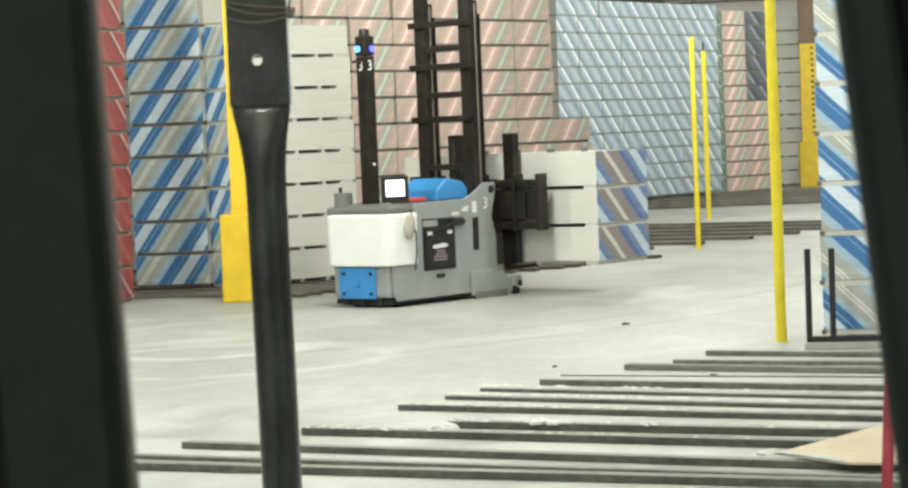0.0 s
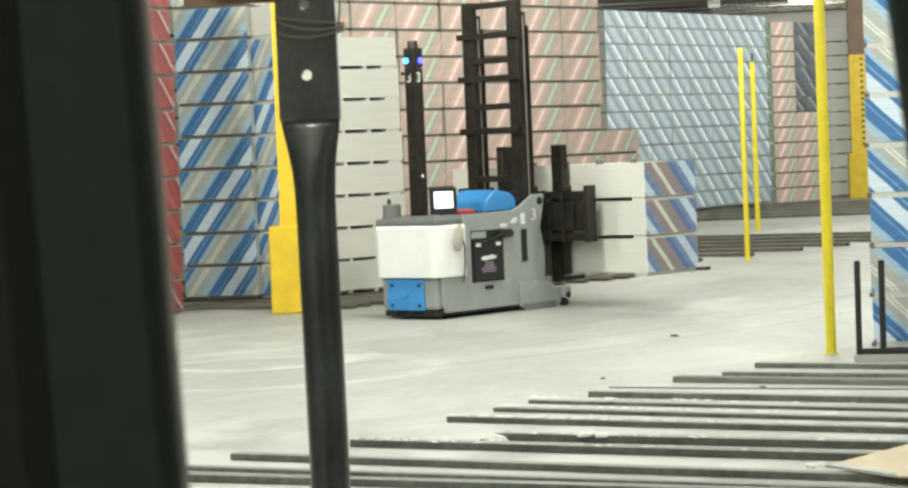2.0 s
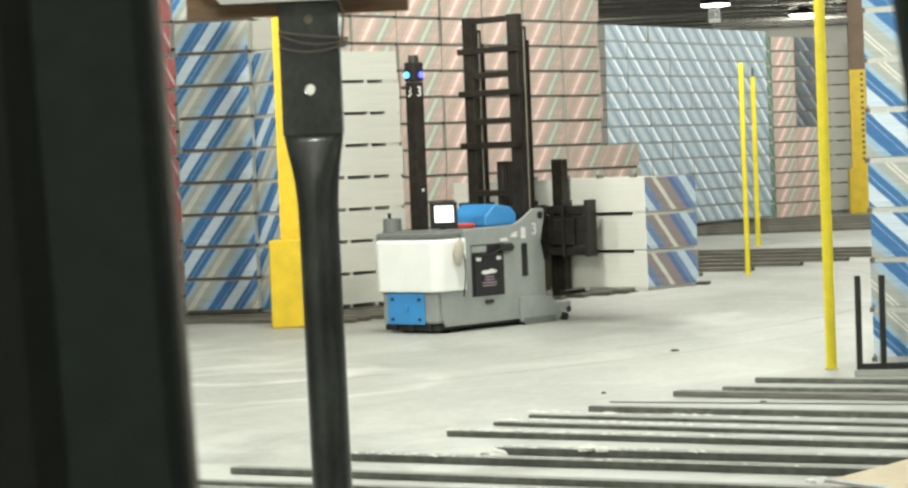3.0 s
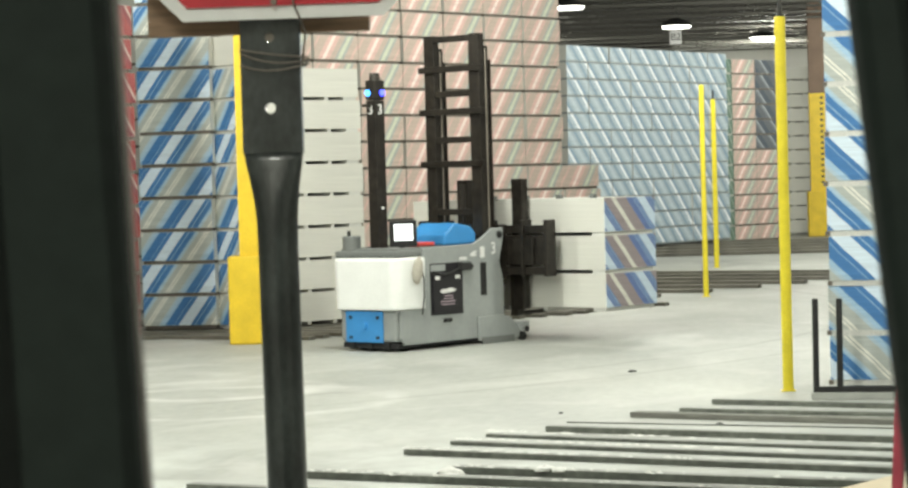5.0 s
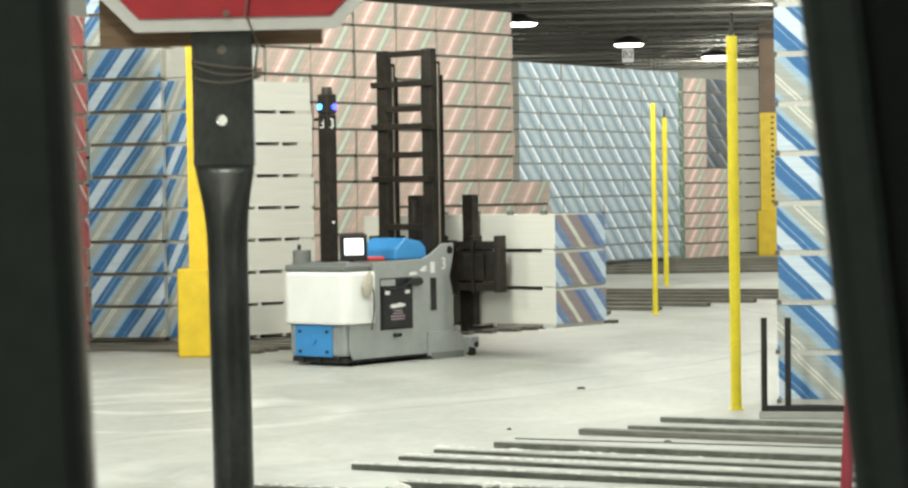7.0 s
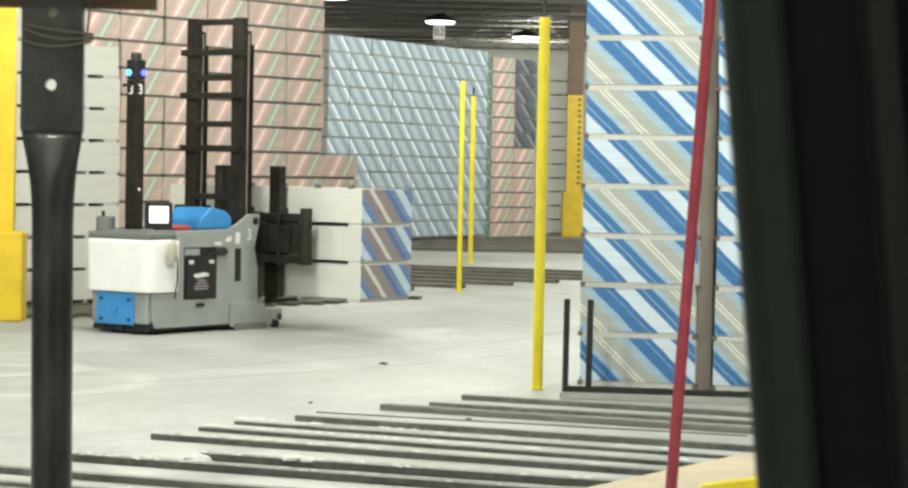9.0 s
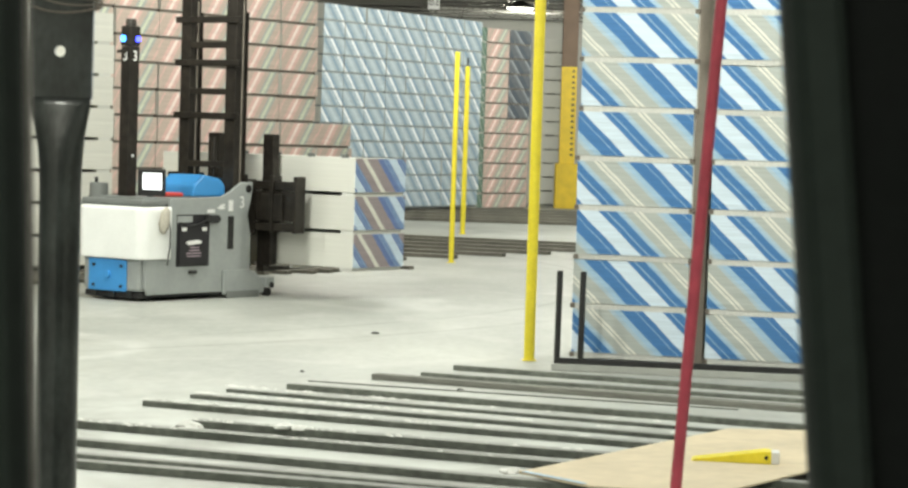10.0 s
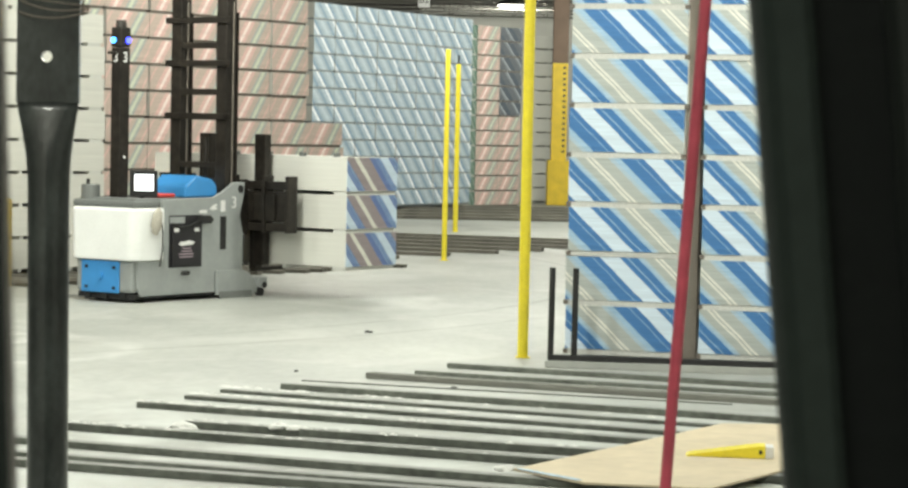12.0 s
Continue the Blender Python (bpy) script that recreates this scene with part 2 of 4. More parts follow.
def tyre_arc(m, cx, cy, radius, width, color, amount):
    """Dust or rubber left along a turning circle on the floor, broken and uneven."""
    nt = m.node_tree
    b = nt.nodes["Principled BSDF"]
    old = b.inputs["Base Color"].links[0].from_socket
    co = nt.nodes.new("ShaderNodeTexCoord")
    sub = nt.nodes.new("ShaderNodeVectorMath")
    sub.operation = "DISTANCE"
    sub.inputs[1].default_value = (cx, cy, 0)
    nt.links.new(co.outputs["Object"], sub.inputs[0])
    n = nt.nodes.new("ShaderNodeTexNoise")
    n.inputs["Scale"].default_value, n.inputs["Detail"].default_value = 0.8, 6
    nt.links.new(co.outputs["Object"], n.inputs["Vector"])
    off = nt.nodes.new("ShaderNodeMath")
    off.operation = "MULTIPLY_ADD"
    off.inputs[1].default_value, off.inputs[2].default_value = 2.2 * width, -radius - 1.1 * width
    nt.links.new(n.outputs["Fac"], off.inputs[0])
    add = nt.nodes.new("ShaderNodeMath")
    nt.links.new(sub.outputs["Value"], add.inputs[0])
    nt.links.new(off.outputs[0], add.inputs[1])
    size = nt.nodes.new("ShaderNodeMath")
    size.operation = "ABSOLUTE"
    nt.links.new(add.outputs[0], size.inputs[0])
    r = nt.nodes.new("ShaderNodeMapRange")
    r.inputs["From Min"].default_value, r.inputs["From Max"].default_value = width, 0.2 * width
    r.inputs["To Max"].default_value = amount
    nt.links.new(size.outputs[0], r.inputs["Value"])
    patch = nt.nodes.new("ShaderNodeMapRange")
    patch.inputs["From Min"].default_value, patch.inputs["From Max"].default_value = 0.38, 0.56
    nt.links.new(n.outputs["Fac"], patch.inputs["Value"])
    mul = nt.nodes.new("ShaderNodeMath")
    mul.operation = "MULTIPLY"
    nt.links.new(r.outputs["Result"], mul.inputs[0])
    nt.links.new(patch.outputs["Result"], mul.inputs[1])
    mix = nt.nodes.new("ShaderNodeMixRGB")
    mix.inputs["Color2"].default_value = (*color, 1)
    nt.links.new(mul.outputs[0], mix.inputs["Fac"])
    nt.links.new(old, mix.inputs["Color1"])
    nt.links.new(mix.outputs["Color"], b.inputs["Base Color"])


tyre_arc(M_CONCRETE, -7.0, 2.1, 1.25, 0.30, (0.62, 0.62, 0.60), 0.75)
tyre_arc(M_CONCRETE, -6.6, 0.6, 1.9, 0.22, (0.60, 0.60, 0.58), 0.6)
tyre_arc(M_CONCRETE, -18.4, 16.4, 19.75, 0.10, (0.20, 0.195, 0.18), 0.45)
tyre_arc(M_CONCRETE, -18.4, 16.4, 20.9, 0.10, (0.20, 0.195, 0.18), 0.35)
near_dust(M_CONCRETE, (0.575, 0.60, 0.57), -2.5, -6.0, 0.8)
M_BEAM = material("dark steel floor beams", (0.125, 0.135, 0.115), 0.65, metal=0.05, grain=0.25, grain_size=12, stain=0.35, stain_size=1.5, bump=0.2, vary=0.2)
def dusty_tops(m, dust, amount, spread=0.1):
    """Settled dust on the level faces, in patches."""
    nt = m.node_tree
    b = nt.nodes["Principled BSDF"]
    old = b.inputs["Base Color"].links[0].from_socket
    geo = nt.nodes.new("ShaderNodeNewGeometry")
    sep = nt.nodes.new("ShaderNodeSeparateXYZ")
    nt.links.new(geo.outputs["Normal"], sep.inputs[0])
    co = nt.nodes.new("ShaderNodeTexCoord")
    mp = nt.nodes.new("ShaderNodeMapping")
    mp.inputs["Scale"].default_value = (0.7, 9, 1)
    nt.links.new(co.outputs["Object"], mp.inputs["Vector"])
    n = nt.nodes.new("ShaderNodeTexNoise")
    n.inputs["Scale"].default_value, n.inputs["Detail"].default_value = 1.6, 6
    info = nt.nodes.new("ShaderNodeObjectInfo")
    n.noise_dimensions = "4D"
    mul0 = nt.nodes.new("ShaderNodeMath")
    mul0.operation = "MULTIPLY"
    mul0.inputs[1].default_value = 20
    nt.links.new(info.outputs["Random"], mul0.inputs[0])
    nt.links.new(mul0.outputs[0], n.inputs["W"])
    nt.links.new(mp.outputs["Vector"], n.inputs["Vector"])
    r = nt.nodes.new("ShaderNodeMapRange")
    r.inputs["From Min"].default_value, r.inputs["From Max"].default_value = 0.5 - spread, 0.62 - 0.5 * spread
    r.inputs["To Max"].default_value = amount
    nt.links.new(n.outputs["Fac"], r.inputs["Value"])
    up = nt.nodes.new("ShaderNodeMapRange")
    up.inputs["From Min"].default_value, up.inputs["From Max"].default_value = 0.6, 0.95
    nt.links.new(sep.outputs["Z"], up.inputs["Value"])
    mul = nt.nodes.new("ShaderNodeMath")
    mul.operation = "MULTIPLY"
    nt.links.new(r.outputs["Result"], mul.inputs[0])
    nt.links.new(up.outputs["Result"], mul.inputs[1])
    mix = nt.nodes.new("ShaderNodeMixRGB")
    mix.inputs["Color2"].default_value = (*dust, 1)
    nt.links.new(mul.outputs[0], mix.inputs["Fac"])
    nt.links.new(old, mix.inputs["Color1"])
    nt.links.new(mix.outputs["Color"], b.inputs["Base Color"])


M_TIMBER = material("grey weathered timber", (0.17, 0.17, 0.15), 0.8, grain=0.25, grain_size=14, stain=0.4, stain_size=2.5, bump=0.2, stretch=(0.3, 4, 4))
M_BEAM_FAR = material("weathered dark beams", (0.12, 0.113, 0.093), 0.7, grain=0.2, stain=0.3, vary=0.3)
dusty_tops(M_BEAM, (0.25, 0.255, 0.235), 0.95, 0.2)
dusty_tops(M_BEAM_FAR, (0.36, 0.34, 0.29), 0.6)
M_YELLOW = material("safety yellow paint", (0.82, 0.68, 0.035), 0.45, grain=0.05, grain_size=20, stain=0.10, stain_size=3, bump=0.05)
M_YELLOW_DEEP = material("deep yellow paint", (0.72, 0.50, 0.02), 0.5, grain=0.06, stain=0.12, stain_size=3, bump=0.05)
M_BROWN_STEEL = material("brown painted steel", (0.17, 0.11, 0.075), 0.6, grain=0.08, stain=0.12)
M_UPRIGHT = material("grey brown painted upright", (0.27, 0.235, 0.205), 0.6, grain=0.08, stain=0.12)
M_BLACK_STEEL = material("black steel", (0.022, 0.022, 0.022), 0.45, metal=0.2, grain=0.3, grain_size=20, bump=0.08)
M_MAST = material("oily black mast steel", (0.026, 0.022, 0.018), 0.4, metal=0.4, grain=0.35, grain_size=10, stain=0.3, bump=0.1)
# cab tones also hold the left pillar's shading, darkest away from the seal
M_CAB = material("black cab trim and deep shade", (0.0020, 0.0032, 0.0029), 0.8, grain=0.15, grain_size=120, bump=0.1)
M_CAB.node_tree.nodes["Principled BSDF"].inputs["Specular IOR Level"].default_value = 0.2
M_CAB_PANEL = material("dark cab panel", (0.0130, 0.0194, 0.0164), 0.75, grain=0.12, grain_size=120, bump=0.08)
M_CAB_RIDGE_AND_SHADE = material("black cab ridge and mid shade", (0.0082, 0.0108, 0.0093), 0.75, grain=0.12, grain_size=120, bump=0.08)
for m in (M_CAB_PANEL, M_CAB_RIDGE_AND_SHADE):
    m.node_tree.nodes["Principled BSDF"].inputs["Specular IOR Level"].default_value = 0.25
M_CAB_EDGE = material("grey rubber seal", (0.30, 0.29, 0.28), 0.7, grain=0.15, grain_size=90)
M_POST = material("worn black painted pipe", (0.040, 0.047, 0.045), 0.34, metal=0.1, grain=0.22, grain_size=160, stain=0.45, stain_size=28, bump=0.10, stretch=(1, 1, 0.5))
M_POST.node_tree.nodes["Principled BSDF"].inputs["Coat Weight"].default_value = 0.6
M_POST.node_tree.nodes["Principled BSDF"].inputs["Coat Roughness"].default_value = 0.12
M_SIGN_RED = material("red sign sheeting", (0.55, 0.035, 0.05), 0.4, grain=0.05, stain=0.06, stain_size=10)
M_SIGN_WHITE = material("white sign border", (0.86, 0.86, 0.84), 0.45, grain=0.04)
M_WOOD = material("brown plywood backing", (0.25, 0.16, 0.10), 0.7, grain=0.2, grain_size=25, stretch=(1, 1, 8), bump=0.1)
M_WIRE = material("tie wire", (0.24, 0.21, 0.18), 0.5, metal=0.6)
M_RED_BAR = material("red painted bar", (0.56, 0.085, 0.125), 0.45, grain=0.1, stain=0.15, stain_size=20)
M_GREY_PAINT = material("machine grey paint", (0.31, 0.33, 0.325), 0.42, grain=0.04, grain_size=12, stain=0.07, stain_size=2.5, bump=0.04)
M_GREY_DARK = material("dark grey machine panel", (0.16, 0.17, 0.165), 0.5, grain=0.08)
M_WHITE_SHELL = material("white plastic bumper shell", (0.87, 0.88, 0.87), 0.4, grain=0.03, stain=0.04, stain_size=2)
M_BLUE_PAINT = material("bright blue paint", (0.05, 0.27, 0.62), 0.4, grain=0.05, stain=0.06)
M_RED_PLASTIC = material("red plastic", (0.65, 0.07, 0.06), 0.4, grain=0.05)
M_BATTERY = material("black battery case", (0.015, 0.014, 0.017), 0.45, grain=0.15)
M_LABEL = material("white label", (0.75, 0.75, 0.74), 0.5, grain=0.04)
M_PINK_LABEL = material("dull pink print", (0.42, 0.33, 0.38), 0.5, grain=0.05)
M_RUBBER = material("black rubber", (0.02, 0.02, 0.02), 0.8, grain=0.2)
M_CHEST = material("beige cloth bag", (0.45, 0.42, 0.36), 0.9, grain=0.15, bump=0.2)
M_CEILING = material("dark ceiling deck", (0.055, 0.05, 0.045), 0.8, grain=0.15, stain=0.2, stain_size=0.5)
M_JOIST = material("dark steel joist", (0.09, 0.085, 0.075), 0.7, grain=0.15)
M_WALL = material("pale grey wall panel", (0.52, 0.51, 0.47), 0.7, grain=0.05, stain=0.06, stain_size=0.4)
M_SHEET = material("tan board face", (0.62, 0.53, 0.38), 0.75, grain=0.06, grain_size=8, stain=0.10, stain_size=1.2, bump=0.08)
M_SCREEN = glow("lit white screen", (0.95, 0.97, 1.0), 1.6)
M_BLUE_LAMP = glow("blue beacon light", (0.05, 0.07, 1.0), 5.0)
M_CYAN_LAMP = glow("cyan beacon light", (0.06, 0.35, 1.0), 5.0)
M_LAMP = glow("lit lamp lens", (1.0, 0.98, 0.92), 6.0)
M_DUST = material("white gypsum dust", (0.78, 0.78, 0.75), 0.95, grain=0.05)


# ---- mesh helpers ----
def box(bm, x0, x1, y0, y1, z0, z1, m=None):
    v = [bm.verts.new((x, y, z)) for x in (x0, x1) for y in (y0, y1) for z in (z0, z1)]
    if m is not None:
        for q in v:
            q.co = m @ q.co
    for a in ((0, 1, 3, 2), (4, 6, 7, 5), (0, 4, 5, 1), (2, 3, 7, 6), (0, 2, 6, 4), (1, 5, 7, 3)):
        bm.faces.new([v[k] for k in a])
    return bm


def cube(x0, x1, y0, y1, z0, z1, bevel=0.0):
    bm = box(bmesh.new(), x0, x1, y0, y1, z0, z1)
    if bevel:
        bmesh.ops.bevel(bm, geom=bm.edges[:], offset=bevel, segments=2, affect="EDGES", profile=0.5)
    return bm


def tube(points, radius, sides=12, bm=None):
    """A round bar through the points, radius one number or one for each point."""
    bm = bm or bmesh.new()
    pts = [Vector(p) for p in points]
    rings = []
    for k, p in enumerate(pts):
        d = (pts[min(k + 1, len(pts) - 1)] - pts[max(k - 1, 0)]).normalized()
        a = d.cross(Vector((0, 1, 0.01)) if abs(d.y) < 0.9 else Vector((1, 0, 0))).normalized()
        c = d.cross(a)
        r = radius[k] if isinstance(radius, (list, tuple)) else radius
        rings.append([bm.verts.new(p + r * (math.cos(q) * a + math.sin(q) * c)) for q in (2 * math.pi * j / sides for j in range(sides))])
    for a, c in zip(rings, rings[1:]):
        for j in range(sides):
            bm.faces.new((a[j], a[(j + 1) % sides], c[(j + 1) % sides], c[j]))
    bm.faces.new(rings[0][::-1])
    bm.faces.new(rings[-1])
    return bm


def prism(outline, y0, y1, bevel=0.0):
    """An outline in x and z, given depth from y0 to y1."""
    bm = bmesh.new()
    a = [bm.verts.new((x, y0, z)) for x, z in outline]
    c = [bm.verts.new((x, y1, z)) for x, z in outline]
    bm.faces.new(a)
    bm.faces.new(c[::-1])
    n = len(outline)
    for k in range(n):
        bm.faces.new((a[k], c[k], c[(k + 1) % n], a[(k + 1) % n]))
    bmesh.ops.recalc_face_normals(bm, faces=bm.faces[:])
    if bevel:
        bmesh.ops.bevel(bm, geom=bm.edges[:], offset=bevel, segments=2, affect="EDGES", profile=0.5)
    return bm


def mesh_of(name, bm, mat, smooth=False):
    bmesh.ops.recalc_face_normals(bm, faces=bm.faces[:])
    me = bpy.data.meshes.new(name)
    bm.to_mesh(me)
    bm.free()
    me.materials.append(mat)
    if smooth:
        for p in me.polygons:
            p.use_smooth = True
    return me


def part(name, bm, mat, parent, label="", smooth=False):
    ob = new(name, bm if isinstance(bm, bpy.types.Mesh) else mesh_of(name, bm, mat, smooth))
    ob.parent = parent
    if label:
        tagged(ob, label)
    return ob


def thing(name, m, label, category, group="", kind=""):
    ob = new(name)
    ob.empty_display_size = 0.2
    ob.matrix_basis = m
    return tagged(ob, label, category, group, kind)


def solid(name, bm, mat, m, label, category, group="", kind="", smooth=False):
    ob = new(name, mesh_of(name, bm, mat, smooth))
    ob.matrix_basis = m
    return tagged(ob, label, category, group, kind)


# ---- the setting ----
solid("floor", cube(-60, 40, -30, 92, -0.2, 0), M_CONCRETE, pose(0, 0, 0), "pale dusty concrete warehouse floor", "floor", kind="structure")
solid("ceiling", cube(-60, 40, -30, 92, 8.4, 8.6), M_CEILING, pose(0, 0, 0), "dark steel deck ceiling", "ceiling", kind="structure")
solid("wall_north", cube(-2.2, 40, 84, 84.4, 0, 8.4), M_WALL, pose(0, 0, 0), "pale grey panel wall at the far end", "wall", kind="structure")
solid("wall_north_recess", cube(-60, -2.2, 91.6, 92, 0, 8.4), M_JOIST, pose(0, 0, 0), "dark far wall", "wall", kind="structure")
solid("wall_east", cube(39.6, 40, -30, 92, 0, 8.4), M_WALL, pose(0, 0, 0), "pale grey side wall", "wall", kind="structure")
solid("wall_west", cube(-60, -59.6, -30, 92, 0, 8.4), M_WALL, pose(0, 0, 0), "pale grey side wall", "wall", kind="structure")
solid("wall_south", cube(-60, 40, -30.4, -30, 0, 8.4), M_WALL, pose(0, 0, 0), "pale grey wall behind", "wall", kind="structure")


def joist(y):
    bm = bmesh.new()
    box(bm, -40, 30, y - 0.05, y + 0.05, 8.28, 8.38)
    box(bm, -40, 30, y - 0.05, y + 0.05, 7.72, 7.80)
    x, up = -40.0, True
    while x < 30:
        a, c = (7.78, 8.30) if up else (8.30, 7.78)
        tube([(x, y, a), (x + 0.7, y, c)], 0.022, 5, bm)
        x, up = x + 0.7, not up
    return bm


for k in range(22):
    solid("roof_joist", joist(18 + 3.0 * k), M_JOIST, pose(0, 0, 0), "dark open-web steel roof joist under the deck", "joist", "roof joists", "structure")


# ---- packs of gypsum board ----
PACK_W, PACK_H, GAP = 1.22, 0.464, 0.055
PROTOS = {}


def pack(wrap, length, light_gap=False, label="", height=PACK_H, gap_mat=None):
    """One pack: boards, printed end wrap, spacer strips below. Origin: near left corner under the spacers; x along the end, y along the boards."""
    root = thing("board_pack", pose(0, 0, 0), label, "board pack")
    z0, z1 = GAP, GAP + height
    part("board_block", cube(0.004, PACK_W - 0.004, 0.0, length, z0, z1), M_BOARD, root, "cream board edges in level layers")
    if wrap is not None:
        bm = box(bmesh.new(), 0, PACK_W, -0.006, 0.0, z0 + 0.003, z1 - 0.003)
        part("end_wrap", bm, wrap, root, "printed diagonal stripes")
    front = 0.003 if light_gap else 0.03
    marks = [front, length * 0.30, length * 0.50, length * 0.72, length - 0.30]
    widths = [0.22, 0.07, 0.07, 0.07, 0.26]
    for y, w in zip(marks, widths):
        part("spacer", cube(0.02, PACK_W - 0.02, y, y + w, 0.0, GAP), gap_mat or M_SPACER, root)
    if light_gap:
        for x in (-0.022, PACK_W - 0.028):
            part("spacer_end", cube(x, x + 0.05, -0.004, 0.09, 0.004, GAP - 0.004), M_SPACER_END_AND_SHADE, root, "dark spacer end")
    return root


def place_pack(key, wrap, length, light_gap, label, group, m):
    if key not in PROTOS:
        # these stacks get spacers coloured as the shade of their gaps
        ob = pack(wrap, length, light_gap, label, gap_mat=M_SPACER_END_AND_SHADE if key in ("red", "left_blue", "far_red", "far_navy", "maroon") else M_SPACER_SHADE_GREY if key == "lattice" else None)
        tagged(ob, group=group)
        ob.matrix_basis = m
        PROTOS[key] = ob
        return ob
    return copy_thing(PROTOS[key], m)


# how far the print has slipped on each blue pack, from the floor up, in widths of the pattern
SLIP = (0.024, 0.347, 0.625, -0.018, 0.625, 0.031, 0.350, 0.739, 0.432, 0.138)
SLIP_NEXT = (0.06, 0.28, 0.70, -0.10, 0.74, 0.78, -0.06, 0.70, 0.40, 0.10)


def stack(key, wrap, length, x, y, angle, columns, z0, label, group, pitch=1.25, light_gap=False, shake=0.02, slips=None, lean=0.0):
    rng = random.Random(key)
    u = Vector((math.cos(radians(angle)), math.sin(radians(angle)), 0))
    back = Vector((-u.y, u.x, 0))
    for c, (lo, hi) in enumerate(columns):
        for r in range(lo, hi):
            p = Vector((x, y, z0)) + u * (c * pitch + lean * r + rng.uniform(-shake, shake)) + back * rng.uniform(-shake, shake)
            ob = place_pack(key, wrap, length, light_gap, label, group, pose(p.x, p.y, z0 + r * (PACK_H + GAP), 0, 0, angle + rng.uniform(-0.4, 0.4)))
            for child in ob.children:
                if slips and child.name.startswith("end_wrap"):
                    child.color = ((slips[c % 2][r] + 1) % 1, 0, 0, 1)


RIGHT_A = -14.0
stack("right", M_WRAP_BLUE_R, 3.05, -0.01, 0.0, RIGHT_A, [(0, 10)] * 3, 0.115, "board pack with blue, grey and white striped end wrap", "blue striped packs beside the yellow post", pitch=1.405, light_gap=True, shake=0.015, slips=(SLIP, SLIP_NEXT))
stack("left_blue", M_WRAP_BLUE_L, 1.2, -10.26, 12.55, -6, [(0, 11)], 0.10, "board pack with blue and grey striped wrap, on floor beams", "blue packs behind the yellow column")
stack("white_side", M_WRAP_BLUE_L, 2.44, -9.35, 12.93, -43, [(0, 8)], 0.09, "board pack with cream board edges showing along its side", "cream sided packs", lean=-0.010)
stack("white_top", None, 0.9, -9.40, 12.98, -43, [(0, 1)], 0.09 + 8 * 0.519 + 0.001, "plain cream pack of gypsum board on a high stack", "cream sided packs", shake=0.0)
RED_A = math.degrees(math.atan2(25.135 - 21.05, -4.876 + 7.732))
ru = (math.cos(radians(RED_A)), math.sin(radians(RED_A)))
stack("red", M_WRAP_RED, 3.05, -7.73 - 3.95 * ru[0], 21.05 - 3.95 * ru[1], RED_A, [(0, 12)] * 8 + [(0, 5)], 0.02, "pack of gypsum board with pink, brown and sage striped wrap", "pink striped packs", pitch=1.275, shake=0.03)
stack("lattice", M_WRAP_TEAL, 2.44, -5.13, 47.0, LAT_A, [(0, 12)] * 8, 0.12, "pack of gypsum board with pale teal and white striped wrap", "teal striped packs")
FAR_A = 50.0
fu = (math.cos(radians(FAR_A)), math.sin(radians(FAR_A)))
stack("far_red", M_WRAP_RED, 2.44, 0.0, 57.0, FAR_A, [(0, 12), (0, 6)], 0.0, "far board pack with pink and brown striped wrap", "pink striped packs, far end", pitch=1.24, shake=0.0)
stack("far_green", M_WRAP_GREEN, 2.44, -0.21, 56.4, 72, [(0, 12)], 0.0, "far board pack with dull green striped wrap", "green packs, far end", shake=0.0)
stack("far_navy", M_WRAP_NAVY, 2.44, 1.24 * fu[0], 57.0 + 1.24 * fu[1], FAR_A, [(6, 12)], 0.0, "far board pack with dark blue striped wrap", "dark blue packs, far end", shake=0.0)
stack("far_white", M_WRAP_BLUE_L, 2.44, 0.75, 65.3, -75, [(0, 12)], 0.0, "far pack of gypsum board, cream side showing", "cream sided packs, far end")
stack("maroon", M_WRAP_MAROON, 1.0, -10.29, 9.9, 74, [(0, 10)], 0.0, "pack of gypsum board with maroon striped wrap", "maroon packs", shake=0.03)


# ---- beams on the floor ----
def beam_run(x, y, angle, length, width=0.10, height=0.055, mat=None, label="dark dusty steel beam lying on the concrete floor", group="floor beams"):
    bm = cube(0, length, -width / 2, width / 2, 0, height, 0.006)
    return solid("floor_beam", bm, mat or M_BEAM, pose(x, y, 0, 0, 0, angle), label, "floor beam", group)


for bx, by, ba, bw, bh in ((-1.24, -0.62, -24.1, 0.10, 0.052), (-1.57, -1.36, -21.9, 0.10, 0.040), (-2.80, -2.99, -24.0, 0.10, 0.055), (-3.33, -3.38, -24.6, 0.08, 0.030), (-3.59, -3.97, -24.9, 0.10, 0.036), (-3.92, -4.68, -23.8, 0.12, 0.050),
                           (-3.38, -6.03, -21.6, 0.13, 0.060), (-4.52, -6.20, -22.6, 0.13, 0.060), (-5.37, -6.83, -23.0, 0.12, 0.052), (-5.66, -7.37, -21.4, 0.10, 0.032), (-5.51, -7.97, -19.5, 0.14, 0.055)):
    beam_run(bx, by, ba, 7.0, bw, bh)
beam_run(-2.03, -1.80, -24.2, 6.0, 0.16, 0.055, M_TIMBER, "long grey weathered timber lying among floor beams")
beam_run(-2.66, -2.24, -18.8, 4.2, 0.04, 0.012, label="thin steel strip lying among floor beams")
